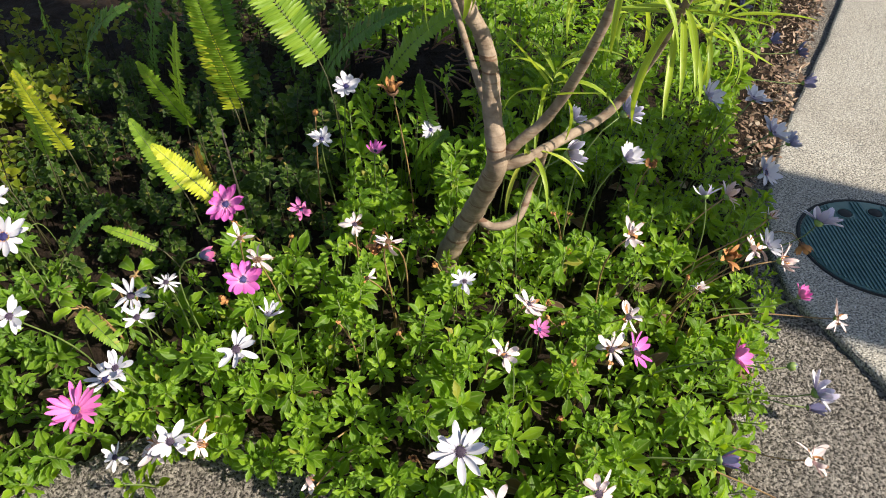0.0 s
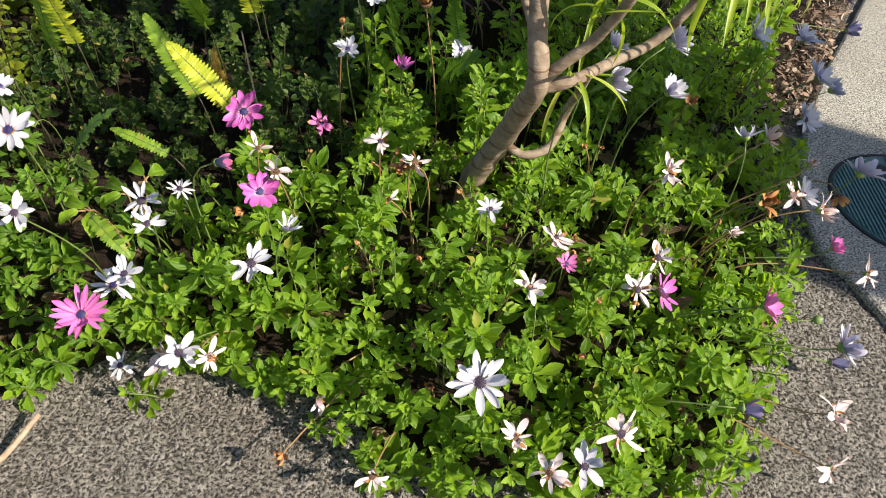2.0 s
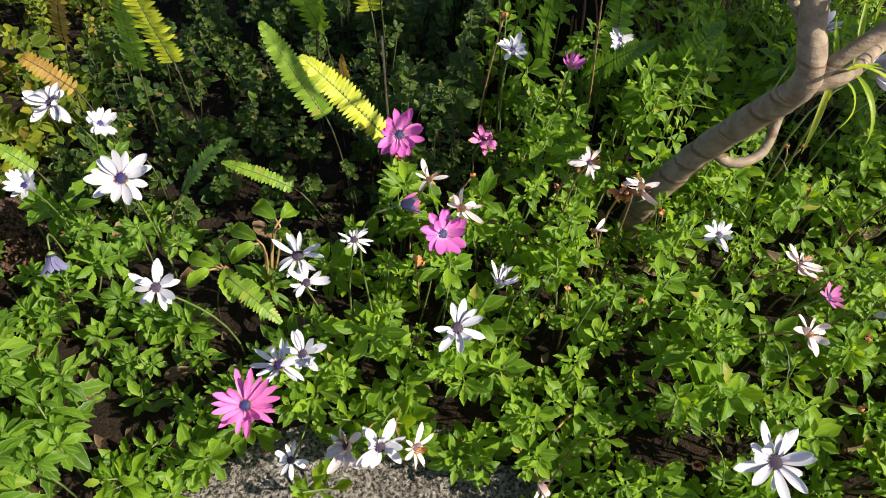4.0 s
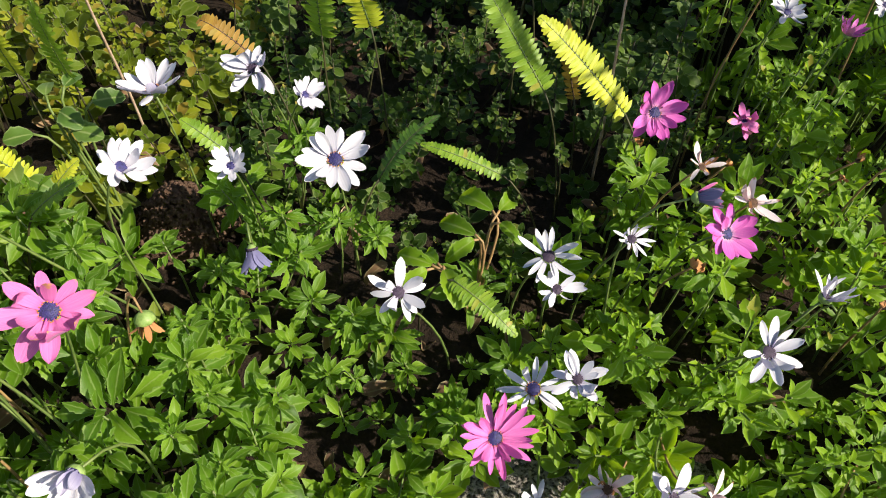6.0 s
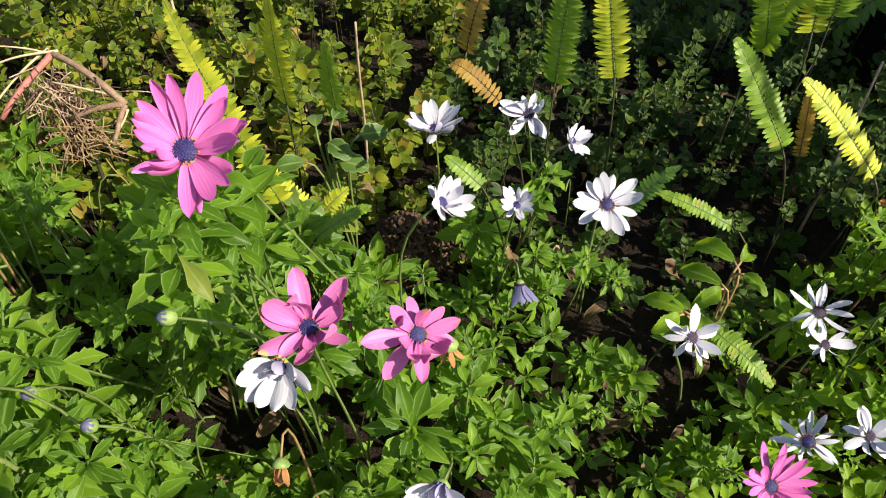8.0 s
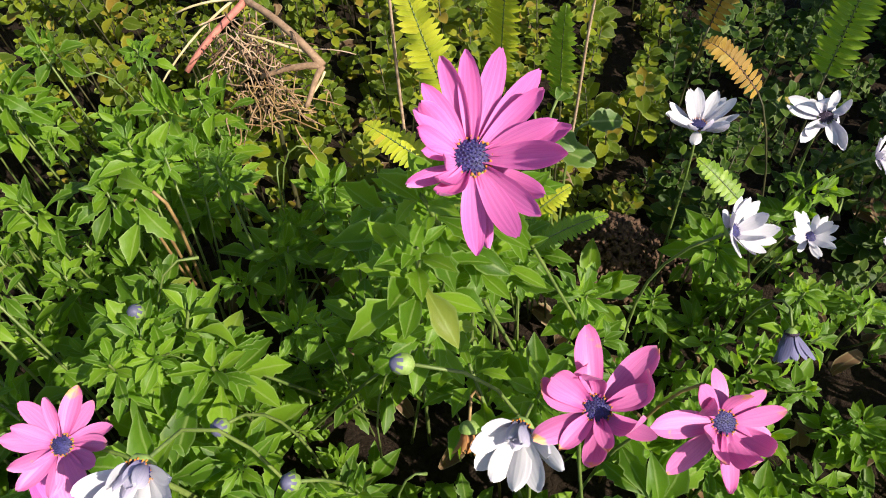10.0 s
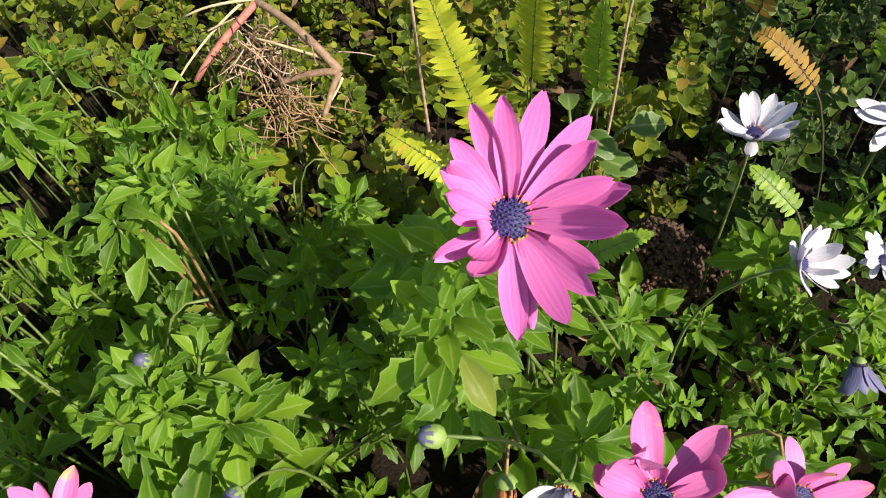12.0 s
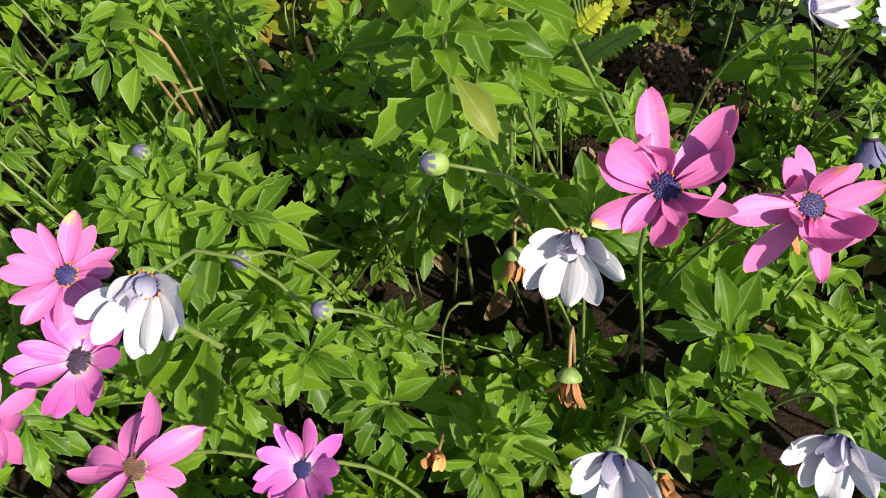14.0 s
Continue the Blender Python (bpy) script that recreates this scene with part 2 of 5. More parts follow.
SOIL = soil_material()
CLOD = plain("soil_crumb", (0.045, 0.027, 0.018), (0.13, 0.08, 0.054), 0.95, 220, 0.8, 0.003, 0.1)
CHIP = leaf_material("wood_chip", (0.07, 0.04, 0.026), (0.15, 0.09, 0.06), (0.30, 0.20, 0.14), (0.2, 0.1, 0.05), 0.85, 0.03, 0.0, 0.15, (0.55, 0.44, 0.33))
PLASTIC = plain("green_lid_plastic", (0.045, 0.10, 0.095), (0.075, 0.15, 0.14), 0.5, 45, 0.2)
BLACK = plain("dark_gap", (0.008, 0.009, 0.009), (0.02, 0.02, 0.02), 0.8, 50)
ROOT = plain("pale_root", (0.17, 0.10, 0.06), (0.32, 0.21, 0.13), 0.75, 200, stretch=(1, 1, 1))
ROOT_RED = plain("red_root", (0.30, 0.09, 0.08), (0.45, 0.18, 0.13), 0.7, 200)
STRAW = plain("dry_straw", (0.42, 0.32, 0.17), (0.6, 0.5, 0.3), 0.7, 120)
# Weathered wood taken near black, so the shade behind the bed is in its colour.
TRUNK = plain("shade_dark_stump", (0.008, 0.007, 0.005), (0.032, 0.024, 0.018), 0.95, 60, 1.0, 0.02, 0.1, (6, 6, 1))
WOOD = plain("bleached_stick", (0.25, 0.16, 0.10), (0.46, 0.34, 0.24), 0.8, 150)


# ---- building blocks ----
UP = Vector((0, 0, 1))


def mesh_of(name, verts, faces, uvs=None, materials=(), slots=None, smooth=True):
    """A mesh from points, faces and, where given, a (u, v) for each point."""
    me = bpy.data.meshes.new(name)
    me.from_pydata([tuple(v) for v in verts], [], faces)
    for m in materials:
        me.materials.append(m)
    if uvs is not None:
        layer = me.uv_layers.new(name="UVMap")
        order = np.zeros(len(me.loops), dtype=np.int32)
        me.loops.foreach_get("vertex_index", order)
        layer.data.foreach_set("uv", np.asarray(uvs, dtype=np.float32)[order].ravel())
    if slots is not None:
        me.polygons.foreach_set("material_index", np.asarray(slots, dtype=np.int32))
    if smooth:
        me.polygons.foreach_set("use_smooth", np.ones(len(me.polygons), dtype=bool))
    me.update()
    return me


def part(name, me, parent, m=None, label=""):
    """One mesh as a part of a thing, placed in the thing's own space."""
    ob = new(name, me)
    ob.parent = parent
    if m is not None:
        ob.matrix_basis = m
    return tagged(ob, label)


def thing(name, at, label, category, group="", kind=""):
    ob = new(name)
    ob.location = at
    return tagged(ob, label, category, group, kind)


def tube(points, radii, sides=6):
    """Points and faces of a tapering tube along a line of points, closed at its ends."""
    pts = [Vector(p) for p in points]
    verts, faces, uvs = [], [], []
    side = None
    for i, p in enumerate(pts):
        way = (pts[min(i + 1, len(pts) - 1)] - pts[max(i - 1, 0)]).normalized()
        if side is None:
            side = way.cross(Vector((0.3, 0.5, 0.8)))
            if side.length < 1e-3:
                side = way.cross(Vector((1, 0, 0)))
        side = (side - way * side.dot(way)).normalized()
        other = way.cross(side)
        for k in range(sides):
            a = 2 * math.pi * k / sides
            verts.append(p + (side * math.cos(a) + other * math.sin(a)) * radii[i])
            uvs.append((k / sides, i / (len(pts) - 1)))
    for i in range(len(pts) - 1):
        for k in range(sides):
            j = (k + 1) % sides
            faces.append((i * sides + k, i * sides + j, (i + 1) * sides + j, (i + 1) * sides + k))
    faces.append(tuple(range(sides))[::-1])
    faces.append(tuple(range((len(pts) - 1) * sides, len(pts) * sides)))
    return verts, faces, uvs


def tube_mesh(name, points, radii, material, sides=6):
    v, f, u = tube(points, radii, sides)
    return mesh_of(name, v, f, u, [material])


def curve_points(a, b, c, d, n=8):
    """Points on a cubic curve."""
    out = []
    for i in range(n + 1):
        t = i / n
        out.append(a * (1 - t) ** 3 + b * 3 * t * (1 - t) ** 2 + c * 3 * t * t * (1 - t) + d * t ** 3)
    return out


def smooth_line(points, steps=6):
    """A Catmull-Rom line through the points."""
    p = [Vector(q) for q in points]
    p = [p[0] * 2 - p[1]] + p + [p[-1] * 2 - p[-2]]
    out = []
    for i in range(1, len(p) - 2):
        for s in range(steps):
            t = s / steps
            a, b, c, d = p[i - 1], p[i], p[i + 1], p[i + 2]
            out.append(0.5 * (2 * b + (c - a) * t + (2 * a - 5 * b + 4 * c - d) * t * t + (3 * b - a - 3 * c + d) * t ** 3))
    out.append(p[-2])
    return out


def aimed(at, z_axis, x_hint=Vector((1, 0, 0)), scale=1.0):
    """A pose whose z axis points along z_axis, with its x axis near x_hint."""
    z = Vector(z_axis).normalized()
    x = x_hint - z * x_hint.dot(z)
    if x.length < 1e-4:
        x = Vector((0, 1, 0)) - z * z.y
    x.normalize()
    y = z.cross(x)
    m = Matrix((x, y, z)).transposed().to_4x4()
    return Matrix.Translation(at) @ m @ Matrix.Scale(scale, 4)


def blade(rows, cols, width, bend, fold, outline, wave=0.0, teeth=0.0, seed=0):
    """A leaf of length 1 along +y with its face to +z: a sheet with a folded midrib, bent along its length."""
    rng = random.Random(seed)
    verts, faces, uvs = [], [], []
    shift = rng.uniform(0, 6)
    for i in range(rows + 1):
        t = i / rows
        w = width * outline(t) * (1 + (teeth if i % 2 else -teeth) * (0.25 < t < 0.95))
        angle = bend * t
        y = t if abs(bend) < 1e-3 else math.sin(angle) / bend
        z = 0.0 if abs(bend) < 1e-3 else (math.cos(angle) - 1) / bend
        for j in range(cols + 1):
            s = 2 * j / cols - 1
            lift = abs(s) * fold * w + wave * w * math.sin(6 * t + shift + 2 * s) * abs(s)
            verts.append((s * w * 0.5, y, z + lift))
            uvs.append((j / cols, t))
    for i in range(rows):
        for j in range(cols):
            a = i * (cols + 1) + j
            faces.append((a, a + 1, a + cols + 2, a + cols + 1))
    return verts, faces, uvs


def spoon(t):
    return max(0.06, (0.22 + 0.8 * math.sin(math.pi * min(1, t * 0.92)) ** 1.0 * t ** 0.6 * 1.35) if t < 0.97 else 0.12)


def lance(t):
    return max(0.05, math.sin(math.pi * t ** 0.8) ** 0.8) if t < 0.995 else 0.03


def oval(t):
    return max(0.08, math.sin(math.pi * min(0.985, t * 0.96 + 0.02)) ** 0.6)


def strap(t):
    return max(0.08, min(1.0, t * 6 + 0.3) * (1 - t ** 3.2) ** 0.7)


def toothed(width, bend, fold, plan, wave, seed):
    """A daisy leaf of length 1: narrow at its foot, widest past the middle, with a few forward teeth and a pointed end."""
    rng = random.Random(seed)
    shift = rng.uniform(0, 6)
    rows = {
        "plain": ((0, 0.14), (0.2, 0.28), (0.40, 0.70), (0.58, 1.0), (0.74, 0.86), (0.88, 0.46), (1, 0.04)),
        "one": ((0, 0.14), (0.2, 0.26), (0.42, 0.70), (0.575, 1.04), (0.615, 0.82), (0.74, 0.92), (0.775, 0.66), (0.88, 0.42), (1, 0.04)),
        "two": ((0, 0.12), (0.2, 0.22), (0.38, 0.56), (0.50, 0.90), (0.535, 0.70), (0.655, 1.06), (0.69, 0.76), (0.79, 0.80), (0.82, 0.52), (1, 0.04)),
    }[plan]
    verts, faces, uvs = [], [], []
    for t, w in rows:
        w *= width
        angle = bend * t
        y = t if abs(bend) < 1e-3 else math.sin(angle) / bend
        z = 0.0 if abs(bend) < 1e-3 else (math.cos(angle) - 1) / bend
        for s in (-1, 0, 1):
            side = w * (1 + 0.10 * math.sin(9 * t + shift) * s)
            lift = abs(s) * (fold * w + wave * w * math.sin(6 * t + shift + 2 * s))
            verts.append((s * side * 0.5, y, z + lift))
            uvs.append((0.5 + s * 0.5, t))
    for i in range(len(rows) - 1):
        for j in range(2):
            a = i * 3 + j
            faces.append((a, a + 1, a + 4, a + 3))
    return verts, faces, uvs


# Leaf sets: (points, faces, uvs) of length 1.
SPOON = [toothed(0.42, b, f, p, 0.16, k) for k, (b, f, p) in enumerate(((0.5, 0.30, "plain"), (0.9, 0.22, "one"), (0.2, 0.34, "one"), (-0.3, 0.28, "plain"), (1.2, 0.2, "one")))]
SPEAR = [toothed(0.37, b, f, p, 0.18, k + 9) for k, (b, f, p) in enumerate(((0.7, 0.30, "one"), (1.2, 0.24, "two"), (0.2, 0.36, "plain"), (1.7, 0.22, "two"), (-0.5, 0.30, "one"), (0.9, 0.34, "plain")))]
ROUND = [blade(4, 2, 0.72, b, f, oval, 0.05, 0.0, s + 20) for s, (b, f) in enumerate(((0.3, 0.2), (0.7, 0.1), (-0.2, 0.22)))]
NARROW = [blade(10, 2, 0.072, b, 0.35, lance, 0.15, 0.0, s + 30) for s, b in enumerate((0.4, 1.0, 1.7, 0.1))]
PINNA = [blade(6, 2, 1.0, b, 0.04, strap, 0.03, 0.04, s + 40) for s, b in enumerate((0.15, 0.5, -0.2))]
LITTER = [blade(6, 2, 0.4, b, 0.3, oval, 0.35, 0.0, s + 50) for s, b in enumerate((0.9, -0.7, 1.6))]
MINTY = [blade(8, 4, 0.68, b, 0.12, oval, 0.10, 0.07, s + 60) for s, b in enumerate((0.5, 0.9))]


class Heap:
    """Many copies of small shapes joined into one mesh."""

    def __init__(self):
        self.v, self.f, self.u, self.n = [], [], [], 0

    def put(self, shape, m):
        v, f, u = shape
        a = np.array(m)
        self.v.append(np.asarray(v) @ a[:3, :3].T + a[:3, 3])
        self.f.append((self.n, f))
        self.u.append(np.asarray(u))
        self.n += len(v)

    def mesh(self, name, material):
        faces = [tuple(i + k for i in face) for k, group in self.f for face in group]
        return mesh_of(name, np.concatenate(self.v).tolist(), faces, np.concatenate(self.u), [material])


# ---- ground, bed and path ----
def bed_front(x):
    return float(np.interp(x, (-1.7, -0.8, -0.62, -0.53, -0.475, -0.36, -0.22, -0.15, -0.08, 0.0, 0.15, 0.26, 0.34, 0.4), (0.10, 0.10, 0.19, 0.30, 0.45, 0.51, 0.52, 0.47, 0.42, 0.39, 0.37, 0.41, 0.50, 0.62)))


def bed_right(y):
    return float(np.interp(y, (0.3, 0.45, 0.6, 0.7, 0.85, 1.0, 1.3, 1.75, 2.6), (0.24, 0.31, 0.37, 0.41, 0.46, 0.51, 0.66, 0.90, 1.4)))


def bed_depth(x, y):
    """How far a place lies inside the bed; below 0 outside."""
    return min(y - bed_front(x), (bed_right(y) - x) * 0.9)


def soil_z(x, y):
    d = bed_depth(x, y)
    rise = 0.030 * (1 - math.exp(-max(d, 0) / 0.08)) if d > 0 else d * 0.6
    return rise + 0.008 * noise.noise((x * 14, y * 14, 0.3)) * min(1, max(0, d * 20)) - 0.001


def grid(x0, x1, y0, y1, step, height):
    nx, ny = int((x1 - x0) / step) + 1, int((y1 - y0) / step) + 1
    verts = [(x0 + i * step, y0 + j * step, height(x0 + i * step, y0 + j * step)) for j in range(ny) for i in range(nx)]
    faces = [(j * nx + i, j * nx + i + 1, (j + 1) * nx + i + 1, (j + 1) * nx + i) for j in range(ny - 1) for i in range(nx - 1)]
    return verts, faces


def build_ground():
    """One sheet to the horizon, with its coarse worn grain as relief beside the bed."""
    far = np.array([300, 60, 12, 4, 1.6])
    xs = np.concatenate((-far, np.arange(-1.0, 0.66, 0.0025), far[::-1]))
    ys = np.concatenate((-far, np.arange(0.08, 0.68, 0.0025), far[::-1]))
    rnd = np.random.default_rng(4)

    def soft(a, times):
        for _ in range(times):
            a = (np.roll(a, 1, 0) + np.roll(a, -1, 0) + 2 * a) / 4
            a = (np.roll(a, 1, 1) + np.roll(a, -1, 1) + 2 * a) / 4
        return a / a.std()

    shape = (len(ys), len(xs))
    rise = soft(rnd.normal(size=shape), 1) * 0.0006 + soft(rnd.normal(size=shape), 3) * 0.0005 + soft(rnd.normal(size=shape), 40) * 0.0004
    rise = np.clip(rise, -0.003, 0.0022)
    rise[:5], rise[-5:], rise[:, :5], rise[:, -5:] = 0, 0, 0, 0
    gx, gy = np.meshgrid(xs, ys)
    verts = np.stack((gx, gy, rise), -1).reshape(-1, 3).tolist()
    n = len(xs)
    a = (np.arange(len(ys) - 1)[:, None] * n + np.arange(n - 1)[None, :]).ravel()
    return mesh_of("ground", verts, np.stack((a, a + 1, a + n + 1, a + n), -1).tolist(), None, [GROUND])


ground = tagged(new("ground", build_ground()), "rough dark grey concrete with worn coarse surface", "concrete", kind="structure")
v, f = grid(-2.2, 1.4, 0.0, 2.6, 0.02, lambda x, y: max(-0.03, soil_z(x, y)))
v = [(x, y, z + 0.006 * noise.noise((x * 60, y * 60, 1.0)) if z > 0 else z) for x, y, z in v]
soil = tagged(new("soil", mesh_of("soil", v, f, None, [SOIL])), "dark crumbly garden soil under the plants", "soil", kind="structure")


def build_path():
    """Raised slab with a rounded lip, running off beside the bed."""
    edge = smooth_line([(0.71, -2.0, 0), (0.65, -0.4, 0), (0.594, 0.25, 0), (0.548, 0.487, 0), (0.527, 0.580, 0), (0.512, 0.618, 0), (0.501, 0.654, 0), (0.485, 0.687, 0), (0.472, 0.715, 0), (0.468, 0.760, 0), (0.477, 0.842, 0), (0.515, 0.953, 0), (0.568, 1.065, 0), (0.636, 1.187, 0), (0.71, 1.308, 0), (0.933, 1.68, 0), (1.72, 3.04, 0), (4.0, 7.0, 0)], 6)
    profile = ((0.0, -0.03), (0.0, 0.006), (0.0015, 0.009), (0.005, 0.0112), (0.012, 0.012))
    verts, faces = [], []
    for i, p in enumerate(edge):
        way = (edge[min(i + 1, len(edge) - 1)] - edge[max(i - 1, 0)]).normalized()
        inward = Vector((way.y, -way.x, 0))
        wob = 0.0025 * noise.noise((p.x * 40, p.y * 40, 2.0))
        for d, z in profile:
            q = p + inward * (d + wob)
            verts.append((q.x, q.y, z))
        verts.append((30.0, -2.0 + i * 40.0 / len(edge), 0.012))
    k = len(profile) + 1
    for i in range(len(edge) - 1):
        for j in range(k - 1):
            faces.append((i * k + j, i * k + j + 1, (i + 1) * k + j + 1, (i + 1) * k + j))
    me = mesh_of("path_slab", verts, [q[::-1] for q in faces], None, [PAVE], None, False)
    return tagged(new("pavement", me), "pale pebbled concrete path with a rounded raised edge", "path", kind="structure")


build_path()


def disc_shape(r, z0, z1, sides=40, bevel=0.001):
    verts, faces = [], []
    for rad, z in ((r, z0), (r, z1 - bevel), (r - bevel, z1)):
        verts += [(rad * math.cos(2 * math.pi * k / sides), rad * math.sin(2 * math.pi * k / sides), z) for k in range(sides)]
    for i in range(2):
        for k in range(sides):
            j = (k + 1) % sides
            faces.append((i * sides + k, i * sides + j, (i + 1) * sides + j, (i + 1) * sides + k))
    faces.append(tuple(range(2 * sides, 3 * sides)))
    return verts, faces


def ring_shape(r0, r1, z0, z1, sides=40):
    verts, faces = [], []
    for rad, z in ((r1, z0), (r1, z1 - 0.001), (r1 - 0.001, z1), (r0 + 0.001, z1), (r0, z1 - 0.001), (r0, z0)):
        verts += [(rad * math.cos(2 * math.pi * k / sides), rad * math.sin(2 * math.pi * k / sides), z) for k in range(sides)]
    for i in range(5):
        for k in range(sides):
            j = (k + 1) % sides
            faces.append((i * sides + k, i * sides + j, (i + 1) * sides + j, (i + 1) * sides + k))
    return verts, faces


def box_shape(x0, x1, y0, y1, z0, z1):
    v = [(x, y, z) for z in (z0, z1) for y in (y0, y1) for x in (x0, x1)]
    return v, [(0, 2, 3, 1), (4, 5, 7, 6), (0, 1, 5, 4), (2, 6, 7, 3), (0, 4, 6, 2), (1, 3, 7, 5)]


def build_cover():
    c = thing("utility_cover", (0.626, 0.822, 0.012), "round ribbed dark green plastic utility cover in concrete", "cover")
    part("seat_ring", mesh_of("seat_ring", *ring_shape(0.1045, 0.1095, -0.004, 0.0016), None, [BLACK]), c)
    lid = part("lid", mesh_of("lid", *disc_shape(0.1035, -0.004, 0.002), None, [PLASTIC]), c)
    for hx in (-0.0165, 0.0295):
        # No hole is cut; a black disc carries the shade inside it.
        part("finger_hole", mesh_of("finger_hole", *disc_shape(0.0105, 0.0, 0.0030, 20), None, [BLACK]), lid, Matrix.Translation((hx, 0.073, 0)), "flat disc coloured as the dark of a finger hole")
        part("hole_rim", mesh_of("hole_rim", *ring_shape(0.0105, 0.0128, 0.0, 0.0036, 20), None, [PLASTIC]), lid, Matrix.Translation((hx, 0.073, 0)))
    for i in range(36):
        x = -0.096 + i * 0.192 / 35
        reach = math.sqrt(0.100 ** 2 - x * x)
        top = reach if all(abs(x - hx) > 0.015 for hx in (-0.0165, 0.0295)) else 0.058
        if top > -reach + 0.01:
            part("rib", mesh_of("rib", *box_shape(x - 0.0013, x + 0.0013, -reach, top, 0.001, 0.0038), None, [PLASTIC], None, False), lid)


build_cover()


def build_pier():
    """Plain masonry pier added out of view to shade a strip of path and bed."""
    along = Vector((math.cos(radians(SUN_AZ)), math.sin(radians(SUN_AZ)), 0))
    across = Vector((-along.y, along.x, 0))
    at = across * PIER_OFF + along * 2.3
    half, top = 0.177, 3.6
    verts, faces = [], []
    for inset, z in ((0.0, -0.02), (0.0, top - 0.12), (-0.03, top - 0.12), (-0.03, top - 0.02), (-0.01, top)):
        h = half - inset if inset < 0 else half
        verts += [tuple(at + along * (a * h) + across * (b * h) + UP * z) for a, b in ((-1, -1), (1, -1), (1, 1), (-1, 1))]
    for i in range(4):
        for q in range(4):
            r = (q + 1) % 4
            faces.append((i * 4 + q, i * 4 + r, (i + 1) * 4 + r, (i + 1) * 4 + q))
    faces.append((16, 17, 18, 19))
    return tagged(new("wall_east", mesh_of("wall_east", verts, faces, None, [PAVE], None, False)), "plain grey masonry pier added out of view to cast shade", "wall", kind="structure")


PIER_OFF = 0.977
build_pier()


# ---- foliage ----
def blend(places, x, y, reach=0.085):
    total, weight = 0.0, 1e-12
    for px, py, h in places:
        w = math.exp(-((x - px) ** 2 + (y - py) ** 2) / (2 * reach * reach)) + 1e-7
        total, weight = total + w * h, weight + w
    return total / weight


RIGHT_TOPS = [(0.0, 0.6, 0.15), (0.1, 0.5, 0.13), (0.2, 0.55, 0.11), (0.3, 0.5, 0.08), (0.36, 0.62, 0.08), (-0.1, 0.6, 0.16), (-0.2, 0.62, 0.145), (-0.27, 0.55, 0.12), (-0.18, 0.5, 0.12), (-0.08, 0.46, 0.10), (0.02, 0.42, 0.10), (0.12, 0.38, 0.10), (0.22, 0.42, 0.08), (0.0, 0.8, 0.19), (0.11, 0.86, 0.19), (0.0, 0.70, 0.10), (0.13, 0.73, 0.10), (0.17, 0.79, 0.12), (0.2, 0.72, 0.13), (0.2, 0.85, 0.17), (0.38, 0.8, 0.12), (0.15, 1.05, 0.19), (0.42, 1.0, 0.11), (-0.1, 0.8, 0.16), (-0.3, 0.66, 0.13), (0.5, 1.3, 0.12)]
LEFT_TOPS = [(-0.5, 0.65, 0.15), (-0.55, 0.72, 0.17), (-0.6, 0.52, 0.14), (-0.66, 0.42, 0.15), (-0.75, 0.46, 0.19), (-0.86, 0.46, 0.228), (-0.92, 0.56, 0.235), (-0.95, 0.47, 0.24), (-0.8, 0.38, 0.18), (-1.05, 0.55, 0.24), (-0.62, 0.38, 0.15), (-0.52, 0.44, 0.145), (-0.56, 0.42, 0.165), (-0.5, 0.41, 0.13), (-0.6, 0.45, 0.16), (-0.4, 0.5, 0.05), (-0.42, 0.535, 0.03), (-0.46, 0.56, 0.08), (-0.38, 0.6, 0.08), (-0.63, 0.72, 0.05), (-0.4, 0.8, 0.09), (-0.3, 0.8, 0.11), (-0.6, 0.85, 0.13), (-0.8, 0.8, 0.14), (-1.0, 0.8, 0.15), (-0.5, 1.0, 0.12), (-0.7, 0.62, 0.16), (-1.0, 0.4, 0.19), (-0.35, 0.7, 0.06), (-0.38, 0.66, 0.05), (-0.82, 0.66, 0.13), (-0.70, 0.50, 0.20), (-0.68, 0.56, 0.18), (-0.75, 0.58, 0.19)]


def canopy(x, y):
    a = min(1, max(0, (x + 0.38) / 0.12))
    return blend(RIGHT_TOPS, x, y) * a + blend(LEFT_TOPS, x, y, 0.06) * (1 - a) if 0 < a < 1 else (blend(RIGHT_TOPS, x, y) if a >= 1 else blend(LEFT_TOPS, x, y, 0.06))


def near(x, y, px, py, r):
    return math.hypot(x - px, y - py) < r


HOLLOWS = [(-0.642, 0.712, 0.043), (-0.66, 0.69, 0.026), (-0.640, 0.65, 0.022), (-0.598, 0.585, 0.018), (-0.605, 0.56, 0.014), (-0.497, 0.537, 0.014), (-0.462, 0.508, 0.018), (-0.431, 0.623, 0.022), (-0.395, 0.612, 0.028), (-0.366, 0.585, 0.020), (-0.42, 0.55, 0.020), (-0.464, 0.611, 0.014), (-0.412, 0.662, 0.026)]


def zone(x, y):
    """Which plant grows at a place."""
    if any(near(x, y, *spot) for spot in HOLLOWS):
        return "bare"
    if near(x, y, -0.03, 1.10, 0.10):
        return "bare"
    if y > 0.90 and x > bed_right(y) - 0.065:
        return "mulch"
    wob = 0.03 * noise.noise((x * 9, y * 9, 5.0))
    if x < -0.62 and y > 0.668 + wob:
        return "bronze"
    if x < -0.14 and y > (0.745 if x < -0.42 else 0.72) + wob:
        return "cover"
    if -0.44 < x < -0.295 and y > 0.64 + wob * 0.5:
        return "cover"
    if x < -0.35:
        return "lance" if x < -0.46 or y < 0.7 else "cover"
    return "mat"


